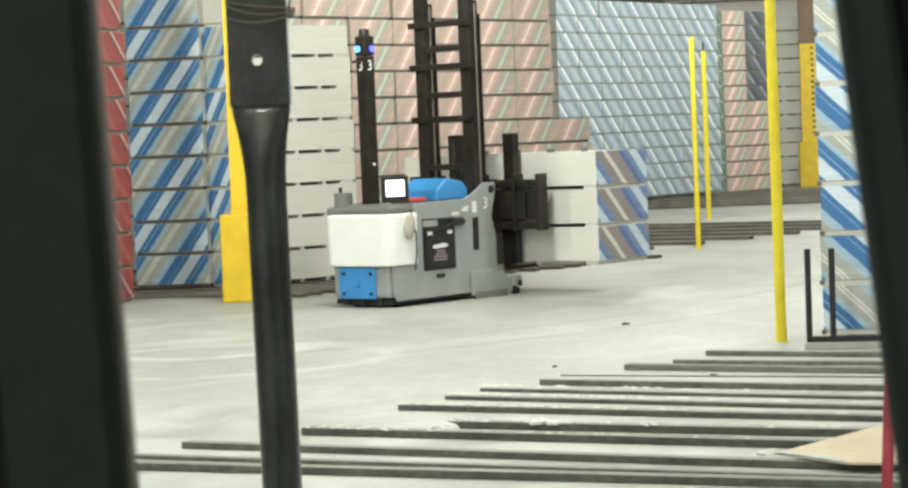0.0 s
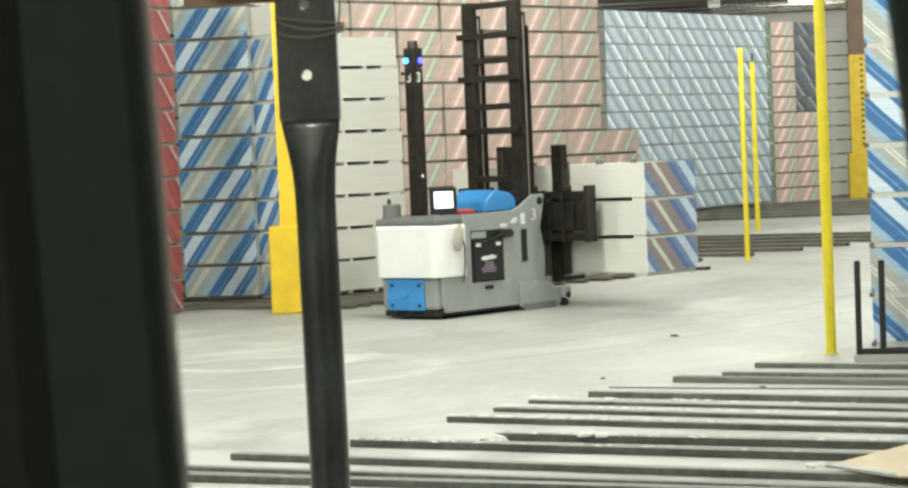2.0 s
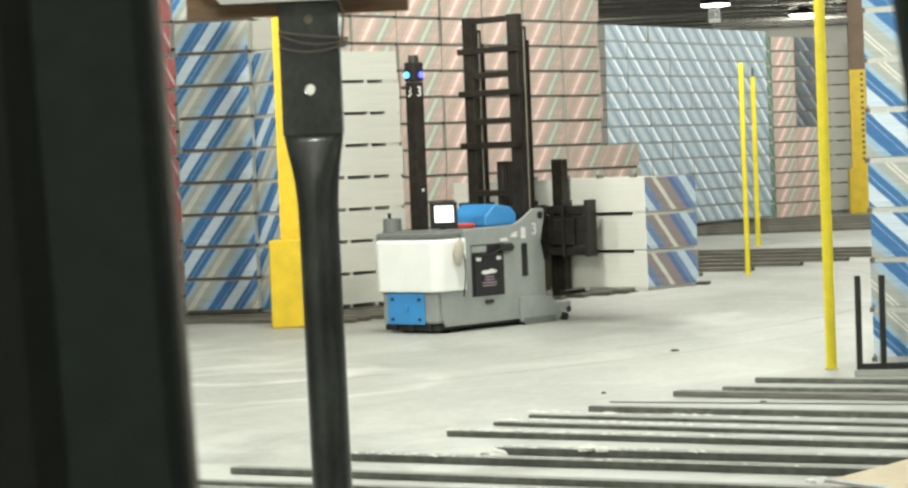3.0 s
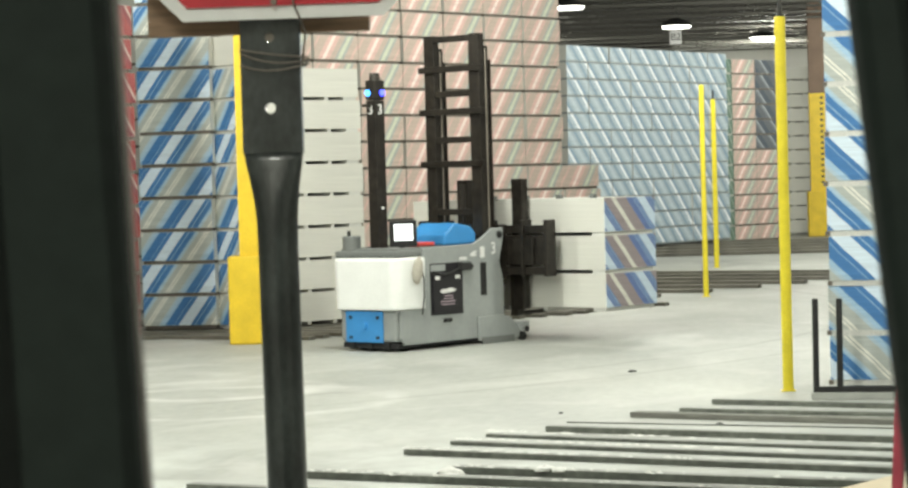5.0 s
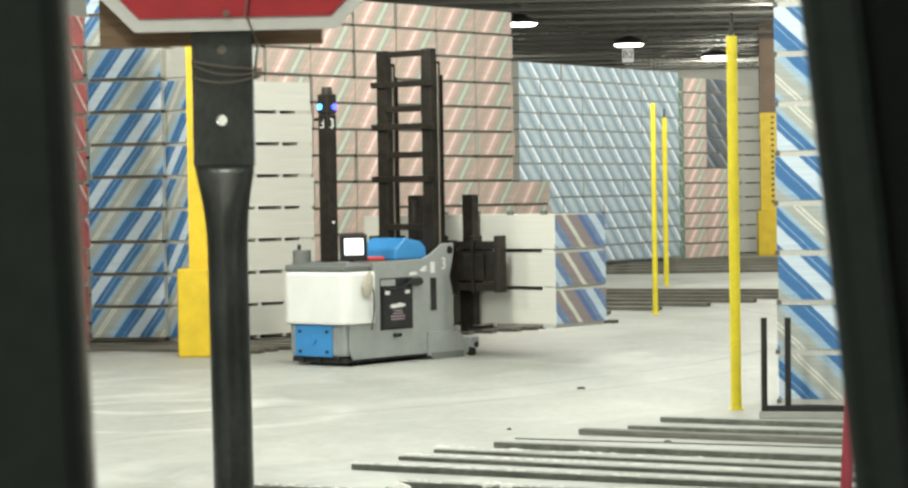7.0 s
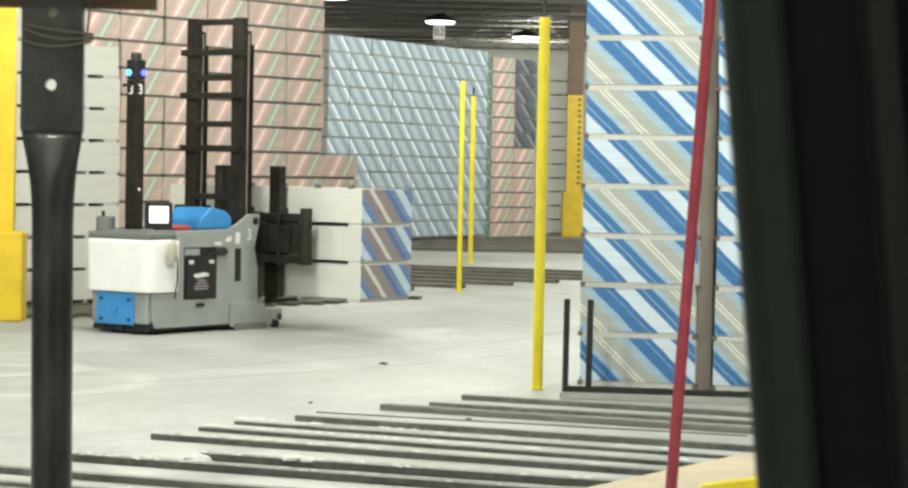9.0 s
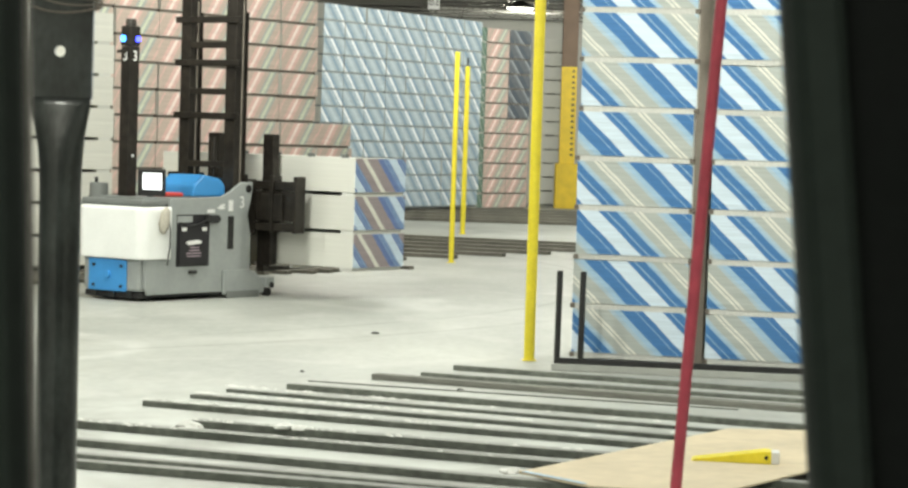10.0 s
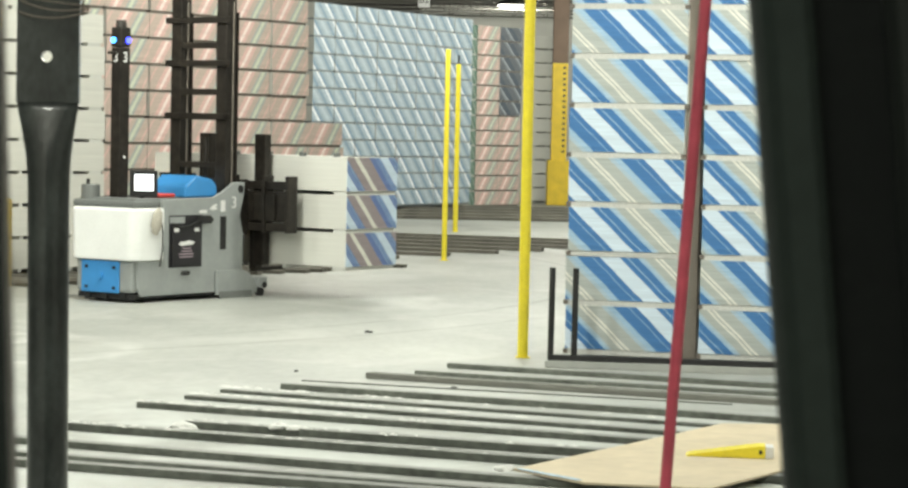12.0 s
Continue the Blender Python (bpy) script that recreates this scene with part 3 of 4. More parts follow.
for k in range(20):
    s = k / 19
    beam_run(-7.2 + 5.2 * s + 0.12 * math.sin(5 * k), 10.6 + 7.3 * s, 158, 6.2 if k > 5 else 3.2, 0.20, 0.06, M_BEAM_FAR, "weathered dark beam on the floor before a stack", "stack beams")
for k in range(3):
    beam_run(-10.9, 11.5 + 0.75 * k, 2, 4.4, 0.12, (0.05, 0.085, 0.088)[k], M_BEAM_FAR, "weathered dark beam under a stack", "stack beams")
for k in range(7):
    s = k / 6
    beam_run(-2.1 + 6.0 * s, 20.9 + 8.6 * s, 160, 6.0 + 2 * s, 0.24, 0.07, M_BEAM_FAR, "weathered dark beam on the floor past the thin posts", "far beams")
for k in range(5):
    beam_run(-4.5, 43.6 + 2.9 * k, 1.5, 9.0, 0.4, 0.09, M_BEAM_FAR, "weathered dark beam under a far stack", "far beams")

gap_u = (math.cos(radians(RIGHT_A)), math.sin(radians(RIGHT_A)))
solid("rack_upright", cube(-0.078, 0.078, 0.0, 0.10, 0, 7.7, 0.006), M_UPRIGHT, pose(1.31 * gap_u[0], 1.31 * gap_u[1] + 0.12, 0, 0, 0, RIGHT_A), "brown steel upright between blue striped packs", "upright")

solid("plinth", cube(-0.03, 6, -0.06, 3.7, 0, 0.074, 0.008), M_CONCRETE, pose(-0.2, -0.33, 0, 0, 0, -9), "low dusty concrete plinth under blue packs", "plinth", kind="structure")

# low rail with two uprights at the foot of the blue packs
rail = thing("floor_rail", pose(-0.2, -0.33, 0, 0, 0, -9), "dark steel floor rail with two upright stubs", "rail")
part("rail_bar", cube(0, 6, -0.04, 0.04, 0.075, 0.135, 0.006), M_BLACK_STEEL, rail)
for px in (0.02, 0.265):
    part("upright", tube([(px, 0, 0.0745), (px + 0.005, 0, 1.04)], 0.032, 12), M_BLACK_STEEL, rail)


# ---- posts and columns ----
def thin_post(x, y, height, radius, rod, label):
    root = thing("guard_post", pose(x, y, 0), label, "post", "thin yellow posts")
    part("tube", tube([(0, 0, 0.0), (0, 0, height - 0.01), (0, 0, height)], [radius, radius, radius * 0.9], 20), M_YELLOW, root, smooth=False)
    part("foot_plate", cube(-0.075, 0.075, -0.075, 0.075, 0, 0.012), M_YELLOW, root)
    if rod:
        part("rod", tube([(0, 0, height), (0, 0, height + rod)], 0.022, 8), M_BLACK_STEEL, root, "dark rod")
    return root


thin_post(-0.43, 0.69, 4.02, 0.058, 0.25, "tall thin yellow steel post standing on the floor")
thin_post(-1.20, 20.75, 4.05, 0.05, 0, "thin yellow steel post farther off beside floor beams")
thin_post(-0.86, 34.7, 4.2, 0.062, 0.22, "thin yellow steel post with a dark tip, far off")


def building_column(x, y, width, guard_w, guard_h, yellow_h, label, turn=0):
    root = thing("building_column", pose(x, y, 0, 0, 0, turn), label, "column")
    part("guard", cube(-guard_w / 2, guard_w / 2, -guard_w / 2, guard_w / 2, 0, guard_h, 0.03), M_YELLOW_DEEP, root, "deep yellow guard box")
    part("lower_shaft", cube(-width / 2, width / 2, -width / 2, width / 2, guard_h, yellow_h), M_YELLOW_DEEP, root)
    bm = bmesh.new()
    box(bm, -width / 2, width / 2, -width / 2, -width / 2 + 0.02, yellow_h, 8.4)
    box(bm, -width / 2, width / 2, width / 2 - 0.02, width / 2, yellow_h, 8.4)
    box(bm, -0.01, 0.01, -width / 2 + 0.02, width / 2 - 0.02, yellow_h, 8.4)
    part("upper_shaft", bm, M_BROWN_STEEL, root, "brown painted steel")
    return root


building_column(-8.02, 10.2, 0.33, 0.66, 1.32, 6.2, "yellow building column with a wide guard box at its foot", 4)
far_column = building_column(3.05, 60.9, 0.55, 0.80, 1.62, 5.1, "brown building column, yellow below, with a wide guard")


for k in range(16):
    part("slot_mark", cube(0.10, 0.20, -0.279, -0.2755, 1.9 + 0.2 * k, 1.98 + 0.2 * k), M_BLACK_STEEL, far_column, "dark slot")


# ---- stop sign on a flattened pipe ----
def octagon(half):
    c = half * math.tan(math.pi / 8)
    return [(-c, -half), (c, -half), (half, -c), (half, c), (c, half), (-c, half), (-half, c), (-half, -c)]


sign = thing("stop_sign", pose(-1.890, -22.284, 0), "red stop sign wired to a black flattened pipe", "sign")
pipe = bmesh.new()
rings = []
for z, rx, ry, off in ((0.0, 0.0245, 0.0245, 0.013), (2.20, 0.0245, 0.0245, -0.0075), (2.29, 0.0245, 0.0245, -0.0083), (2.32, 0.0252, 0.0235, -0.0085), (2.345, 0.0272, 0.021, -0.0090), (2.37, 0.0308, 0.0155, -0.0098), (2.395, 0.0355, 0.009, -0.0105), (2.405, 0.0368, 0.007, -0.0105)):
    rings.append([pipe.verts.new((off + rx * math.cos(a), ry * math.sin(a), z)) for a in (2 * math.pi * j / 24 for j in range(24))])
for a, c in zip(rings, rings[1:]):
    for j in range(24):
        pipe.faces.new((a[j], a[(j + 1) % 24], c[(j + 1) % 24], c[j]))
pipe.faces.new(rings[0][::-1])
pipe.faces.new(rings[-1])
part("pipe", pipe, M_POST, sign, "black painted pipe with scuffs", smooth=True)


def holed_plate(x0, x1, y0, y1, z0, z1, holes):
    """A flat plate with round holes: (x, z, radius), rising."""
    bm = bmesh.new()
    z = z0
    for hx, hz, r in holes:
        s = r * 2.2
        box(bm, x0, x1, y0, y1, z, hz - s)
        box(bm, x0, hx - s, y0, y1, hz - s, hz + s)
        box(bm, hx + s, x1, y0, y1, hz - s, hz + s)
        n = 24
        ring = []
        for j in range(n):
            a = 2 * math.pi * j / n + math.pi / 4
            c, d = math.cos(a), math.sin(a)
            k = s / max(abs(c), abs(d))
            ring.append([bm.verts.new((hx + c * q, y, hz + d * q)) for q, y in ((k, y0), (r, y0), (r, y1), (k, y1))])
        for j in range(n):
            a, c = ring[j], ring[(j + 1) % n]
            for e in range(3):
                bm.faces.new((a[e], a[e + 1], c[e + 1], c[e]))
        z = hz + s
    box(bm, x0, x1, y0, y1, z, z1)
    return bm


part("flat_end", holed_plate(-0.0475, 0.0265, -0.006, 0.006, 2.404, 2.93, [(-0.012, 2.459, 0.0068), (-0.011, 2.545, 0.006)]), M_POST, sign, "flattened end with bolt holes")
part("sign_face", prism([(x + 0.0097, z + 2.863) for x, z in octagon(0.297)], -0.026, -0.022), M_SIGN_WHITE, sign, "white border")
part("sign_panel", prism([(x + 0.0097, z + 2.863) for x, z in octagon(0.281)], -0.029, -0.0262), M_SIGN_RED, sign, "red panel")
part("sign_bolt", tube([(0.0, -0.034, 2.586), (0.0, -0.022, 2.586)], 0.004, 10), M_WIRE, sign)
part("plate_bolt", tube([(-0.011, -0.004, 2.545), (-0.011, 0.004, 2.545)], 0.0058, 12), M_WIRE, sign, "dull bolt end")
part("backing_board", cube(-0.164, 0.110, 0.009, 0.024, 2.551, 3.0), M_WOOD, sign, "brown plywood backing board")
for k, (za, zb, zc) in enumerate(((2.531, 2.522, 2.52), (2.527, 2.506, 2.517), (2.512, 2.496, 2.513))):
    pts = []
    for j in range(25):
        a = 2 * math.pi * j / 24
        x = -0.006 + 0.042 * math.cos(a)
        w = (math.cos(a) + 1) / 2
        pts.append((x, -0.012 * math.sin(a) - (0.0 if math.sin(a) < 0 else 0.002), zb + (za - zb) * (1 - w) ** 2 + (zc - zb) * w * w))
    part("tie_wire", tube(pts, 0.0013, 6), M_WIRE, sign)
part("tie_wire", tube([(0.03, -0.012, 2.51), (0.036, -0.02, 2.55), (0.024, -0.034, 2.585), (0.03, -0.036, 2.62)], 0.0014, 6), M_WIRE, sign)

bar = thing("red_bar", pose(-1.1575, -22.515, 0), "slim red painted bar leaning upright by the cab", "bar")
part("rod", tube([(-0.135, 0.0, 0.0), (-0.0254, 0, 1.9), (0.0127, 0, 2.56), (0.0352, 0, 2.95)], 0.0064, 12), M_RED_BAR, bar)

# ---- cab frame round the camera ----
def leaning_post(profile, slope, z0=0.0, z1=3.2):
    """A closed plan outline (x, y) drawn out along a leaning line; x is true at eye height."""
    bm = bmesh.new()
    low, high = ([bm.verts.new((x + slope * (z - 2.34), y, z)) for x, y in profile] for z in (z0, z1))
    n = len(profile)
    for k in range(n):
        bm.faces.new((low[k], low[(k + 1) % n], high[(k + 1) % n], high[k]))
    bm.faces.new(low[::-1])
    bm.faces.new(high)
    return bm


pillar = thing("cab_pillar", pose(-1.5604, -24.457, 0), "black cab pillar with a grey rubber seal", "cab pillar", "cab pillars")
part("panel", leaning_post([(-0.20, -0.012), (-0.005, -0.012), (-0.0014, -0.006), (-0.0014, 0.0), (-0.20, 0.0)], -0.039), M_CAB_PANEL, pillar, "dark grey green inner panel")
# two darker strips step the pillar's shade gradient in base colour
part("trim_shade_mid", leaning_post([(-0.064, -0.022), (-0.044, -0.019), (-0.036, -0.0125), (-0.064, -0.0125)], -0.039), M_CAB_RIDGE_AND_SHADE, pillar)
part("trim_shade_dark", leaning_post([(-0.60, -0.05), (-0.085, -0.05), (-0.072, -0.042), (-0.064, -0.0225), (-0.60, -0.0225)], -0.039), M_CAB, pillar)
part("seal_lip", leaning_post([(-0.006, 0.0003), (0.0004, 0.0003), (0.0007, 0.001), (0.0004, 0.003), (-0.006, 0.003)], -0.039), M_CAB_EDGE, pillar, "grey seal lip")
pillar2 = thing("cab_pillar", pose(-1.3297, -24.3495, 0), "black ridged cab pillar", "cab pillar", "cab pillars")
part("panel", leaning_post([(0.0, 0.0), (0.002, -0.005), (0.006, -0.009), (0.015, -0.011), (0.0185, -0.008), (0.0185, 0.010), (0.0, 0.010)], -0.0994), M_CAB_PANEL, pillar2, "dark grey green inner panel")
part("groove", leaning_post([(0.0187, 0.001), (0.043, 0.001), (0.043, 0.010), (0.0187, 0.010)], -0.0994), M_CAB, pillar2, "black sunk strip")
part("ridge", leaning_post([(0.0432, -0.002), (0.046, -0.008), (0.054, -0.009), (0.0565, -0.004), (0.0565, 0.010), (0.0432, 0.010)], -0.0994), M_CAB_RIDGE_AND_SHADE, pillar2, "black trim ridge")
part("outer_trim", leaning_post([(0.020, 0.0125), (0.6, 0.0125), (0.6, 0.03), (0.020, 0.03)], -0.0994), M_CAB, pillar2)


# ---- lift truck ----
def lettering(text, size, parent, m, mat, name="lettering"):
    cu = bpy.data.curves.new(name, "FONT")
    cu.body, cu.size, cu.extrude, cu.align_x, cu.align_y = text, size, 0.003, "CENTER", "CENTER"
    tmp = bpy.data.objects.new(name, cu)
    scene.collection.objects.link(tmp)
    me = bpy.data.meshes.new_from_object(tmp.evaluated_get(bpy.context.evaluated_depsgraph_get()))
    bpy.data.objects.remove(tmp)
    me.materials.clear()
    me.materials.append(mat)
    ob = new(name, me)
    ob.parent, ob.matrix_basis = parent, m
    return ob


TRUCK = pose(-5.48, 7.55, 0, 0, 0, 55)
truck = thing("lift_truck", TRUCK, "grey and white driverless lift truck with tall black mast", "lift truck")
W = 1.15
# hull: lower belt, cabinet behind the shell, hump by the mast
hull = prism([(0.10, 0.09), (2.28, 0.09), (2.28, 0.9), (2.20, 1.18), (2.30, 1.52), (2.30, 1.66), (2.06, 1.66), (1.80, 1.52), (1.62, 1.45), (0.52, 1.42), (0.52, 0.58), (0.04, 0.58), (0.04, 0.20)], 0.0, 0.05, 0.012)
part("side_panel", hull, M_GREY_PAINT, truck, "grey painted side panel")
part("side_panel", prism([(0.10, 0.09), (2.28, 0.09), (2.28, 1.52), (2.06, 1.66), (1.62, 1.45), (0.52, 1.42), (0.52, 0.58), (0.04, 0.58)], W - 0.05, W, 0.012), M_GREY_PAINT, truck, "grey painted side panel")
part("core", cube(0.52, 2.1, 0.051, W - 0.051, 0.12, 1.36, 0.01), M_GREY_DARK, truck)
part("belt", cube(-0.02, 0.52, 0.052, W - 0.052, 0.14, 0.58, 0.04), M_GREY_PAINT, truck, "grey rear belt")
part("deck", cube(0.02, 1.7, 0.052, W - 0.052, 1.362, 1.44, 0.02), M_GREY_DARK, truck, "grey deck")


def shell():
    bm = bmesh.new()
    r, x0, x1, y0, y1 = 0.16, -0.08, 0.50, -0.03, W + 0.03
    path = [(x1, y0)]
    for k in range(7):
        a = -math.pi / 2 - k * math.pi / 12
        path.append((x0 + r + r * math.cos(a), y0 + r + r * math.sin(a)))
    for k in range(7):
        a = math.pi - k * math.pi / 12
        path.append((x0 + r + r * math.cos(a), y1 - r + r * math.sin(a)))
    path.append((x1, y1))
    rows = []
    for z, grow in ((0.585, 0.0), (0.60, 0.012), (1.27, 0.022), (1.30, 0.01), (1.31, -0.01)):
        cx, cy = 0.25, W / 2
        rows.append([bm.verts.new((x + grow * (-1 if x < cx else 0), y + grow * (1 if y > cy else -1), z)) for x, y in path])
    for a, c in zip(rows, rows[1:]):
        for j in range(len(path) - 1):
            bm.faces.new((a[j], a[j + 1], c[j + 1], c[j]))
    bm.faces.new(rows[-1])
    bm.faces.new(rows[0][::-1])
    for j in range(len(rows) - 1):
        bm.faces.new((rows[j][0], rows[j + 1][0], rows[j + 1][-1], rows[j][-1]))
    return bm


part("bumper_shell", shell(), M_WHITE_SHELL, truck, "white rounded bumper shell", smooth=False)
part("top_rim", cube(-0.06, 0.5, 0.0, W, 1.315, 1.41, 0.03), M_GREY_DARK, truck, "dark grey rim")
part("rear_panel", cube(-0.045, -0.021, 0.28, 0.98, 0.13, 0.57, 0.008), M_BLUE_PAINT, truck, "bright blue rear panel")
part("rear_boss", tube([(-0.075, 0.62, 0.36), (-0.045, 0.62, 0.36)], 0.05, 14), M_BLUE_PAINT, truck, "bright blue boss")
for yy, zz in ((0.37, 0.48), (0.88, 0.48), (0.37, 0.2), (0.88, 0.2)):
    part("panel_clip", cube(-0.056, -0.0455, yy - 0.025, yy + 0.025, zz - 0.02, zz + 0.02), M_RUBBER, truck)
part("skirt", cube(0.02, 2.2, 0.06, W - 0.06, 0.045, 0.12), M_RUBBER, truck, "black skirt under the hull")
for wx, wy in ((0.30, 0.16), (0.30, W - 0.28), (2.15, 0.1), (2.15, W - 0.22)):
    part("wheel", tube([(wx, wy, 0.09), (wx, wy + 0.12, 0.09)], 0.09, 20), M_RUBBER, truck, "black rubber wheel")
for wy in (0.25, 0.58, 0.9):
    part("caster_fork", cube(-0.01, 0.09, wy - 0.05, wy + 0.05, 0.03, 0.139, 0.008), M_BLACK_STEEL, truck, "black caster fork")
part("front_foot", cube(1.70, 2.42, -0.066, -0.0505, 0.0, 0.10, 0.004), M_GREY_DARK, truck, "dark grey foot plate")
# battery bay in the side
bay = part("battery_bay", cube(0.66, 1.36, -0.004, 0.002, 0.47, 1.20), M_BATTERY, truck, "open black battery bay")
part("battery", cube(0.70, 1.31, -0.03, -0.0045, 0.49, 1.06, 0.008), M_BATTERY, truck, "black battery case")
for lx in (0.74, 1.17):
    part("battery_label", cube(lx, lx + 0.1, -0.033, -0.0302, 0.97, 1.02), M_LABEL, truck, "white label")
part("battery_print", prism([(0.83, 0.80), (0.87, 0.83), (0.98, 0.835), (1.06, 0.85), (1.18, 0.82), (1.14, 0.79), (1.0, 0.78), (0.9, 0.77)], -0.033, -0.0302), M_LABEL, truck, "pale print shape")
for zz, x0, x1 in ((0.73, 0.92, 1.10), (0.69, 0.9, 1.12), (0.65, 0.84, 1.16), (0.61, 0.86, 1.14)):
    part("print_bar", cube(x0, x1, -0.033, -0.0302, zz, zz + 0.015), M_PINK_LABEL, truck, "dull pink print bar")
part("bay_plate", cube(0.67, 0.98, -0.012, -0.0041, 1.09, 1.18), M_GREY_PAINT, truck)
part("cable", tube([(0.72, -0.02, 1.08), (0.85, -0.05, 1.03), (1.05, -0.05, 1.05), (1.25, -0.05, 1.12), (1.42, -0.03, 1.15)], 0.016, 8), M_RUBBER, truck, "black battery cable")
part("connector", cube(1.26, 1.5, -0.07, -0.001, 1.08, 1.19, 0.01), M_RUBBER, truck, "black cable connector")
part("slot", cube(1.76, 1.88, -0.012, -0.001, 0.70, 1.17), M_BLACK_STEEL, truck, "dark slot")
part("handle", tube([(0.93, -0.012, 0.39), (1.08, -0.012, 0.39)], 0.026, 10), M_RUBBER, truck, "black oval handle")
part("mark", prism([(1.52, 1.28), (1.58, 1.33), (1.66, 1.35), (1.70, 1.33), (1.64, 1.31), (1.70, 1.28), (1.60, 1.265)], -0.006, -0.001), M_LABEL, truck, "white mark")
part("notice", cube(1.76, 1.86, -0.006, -0.001, 1.24, 1.40), M_LABEL, truck, "white notice")
part("notice", cube(1.30, 1.46, -0.006, -0.001, 1.22, 1.27), M_LABEL, truck, "white notice")
part("button", tube([(1.56, -0.02, 1.13), (1.56, 0.0, 1.13)], 0.03, 12), M_RUBBER, truck)
lettering("3", 0.24, truck, pose(2.06, -0.004, 1.36, 90, 0, 0), M_LABEL)
part("lift_eye", tube([(2.2, -0.012, 1.56), (2.2, 0.0, 1.56)], 0.055, 14), M_BLACK_STEEL, truck)
# outrigger by the front wheel
part("outrigger", prism([(1.66, 0.05), (2.56, 0.05), (2.56, 0.16), (2.48, 0.27), (2.36, 0.36), (2.2, 0.40), (1.66, 0.40)], -0.05, -0.002, 0.012), M_GREY_PAINT, truck, "grey outrigger")
part("outrigger", prism([(1.72, 0.03), (2.62, 0.03), (2.62, 0.2), (2.5, 0.3), (2.3, 0.36), (1.72, 0.36)], W + 0.002, W + 0.06, 0.01), M_GREY_PAINT, truck, "grey outrigger")
part("sensor", cube(2.57, 2.76, -0.08, 0.06, 0.13, 0.28, 0.02), M_GREY_PAINT, truck, "pale grey scanner box")
part("scanner_lens", tube([(2.68, -0.10, 0.16), (2.68, -0.081, 0.16)], 0.045, 14), M_RUBBER, truck, "black scanner lens")
part("front_caster", tube([(2.66, -0.05, 0.06), (2.66, 0.03, 0.06)], 0.06, 16), M_RUBBER, truck, "black front caster")
# controls on top
part("blue_cover", prism([(1.14, 1.44), (1.83, 1.44), (1.83, 1.60), (1.72, 1.70), (1.36, 1.76), (1.14, 1.60)], 0.12, 0.78, 0.03), M_BLUE_PAINT, truck, "bright blue top cover")
part("red_case", cube(0.66, 1.02, 0.2, 0.5, 1.442, 1.50, 0.02), M_RED_PLASTIC, truck, "red plastic case")
monitor = part("monitor", box(bmesh.new(), -0.05, 0.05, -0.21, 0.17, -0.18, 0.18), M_RUBBER, truck, "black monitor with a lit screen")
monitor.matrix_basis = pose(0.36, 0.24, 1.64, 0, -10, 38)
part("screen", cube(-0.058, -0.0502, -0.16, 0.10, -0.09, 0.14), M_SCREEN, monitor, "lit white screen")
part("monitor_foot", tube([(0.38, 0.26, 1.42), (0.38, 0.26, 1.55)], 0.04, 10), M_RUBBER, truck)
part("can", tube([(0.10, 0.96, 1.41), (0.10, 0.96, 1.60), (0.10, 0.96, 1.615)], [0.13, 0.13, 0.12], 20), M_GREY_DARK, truck, "grey cylinder")
part("can_pins", tube([(0.08, 0.99, 1.61), (0.08, 0.99, 1.69)], 0.025, 8), M_RUBBER, truck)
bag = bmesh.new()
bmesh.ops.create_icosphere(bag, subdivisions=3, radius=1.0)
for v in bag.verts:
    k = 1 + 0.22 * noise.noise(v.co * 2.3)
    v.co = Vector((0.09 * v.co.x * k, 0.05 * v.co.y * k, 0.19 * v.co.z * k))
b = part("bag", bag, M_CHEST, truck, "beige cloth bag hung on the shell", smooth=True)
b.matrix_basis = pose(0.30, -0.10, 1.12, 0, 12, 0)
part("cord", tube([(0.34, -0.09, 1.35), (0.42, -0.1, 1.0), (0.44, -0.08, 0.75), (0.40, -0.07, 0.5)], 0.010, 6), M_RUBBER, truck, "hanging cord")
# guidance pillar with beacons
pil = part("pillar", cube(0.22, 0.42, 0.55, 0.72, 1.40, 3.52, 0.012), M_MAST, truck, "black guidance pillar")
part("head", cube(0.215, 0.425, 0.542, 0.728, 3.525, 3.80, 0.02), M_MAST, pil, "black beacon head")
part("head_cap", tube([(0.32, 0.635, 3.80), (0.32, 0.635, 3.90)], [0.08, 0.07], 14), M_MAST, pil)
part("beacon", tube([(0.198, 0.67, 3.62), (0.215, 0.67, 3.62)], 0.042, 12), M_CYAN_LAMP, pil, "lit cyan beacon")
part("beacon", tube([(0.36, 0.525, 3.62), (0.36, 0.542, 3.62)], 0.042, 12), M_BLUE_LAMP, pil, "lit blue beacon")
part("arm", cube(0.08, 0.2005, 0.60, 0.66, 3.42, 3.46), M_MAST, pil)
lettering("3", 0.20, pil, pose(0.32, 0.546, 3.38, 90, 0, 0), M_LABEL)
lettering("3", 0.20, pil, pose(0.216, 0.635, 3.38, 90, 0, -90), M_LABEL)
part("stud", tube([(0.32, 0.535, 2.0), (0.32, 0.55, 2.0)], 0.022, 10), M_LABEL, pil)
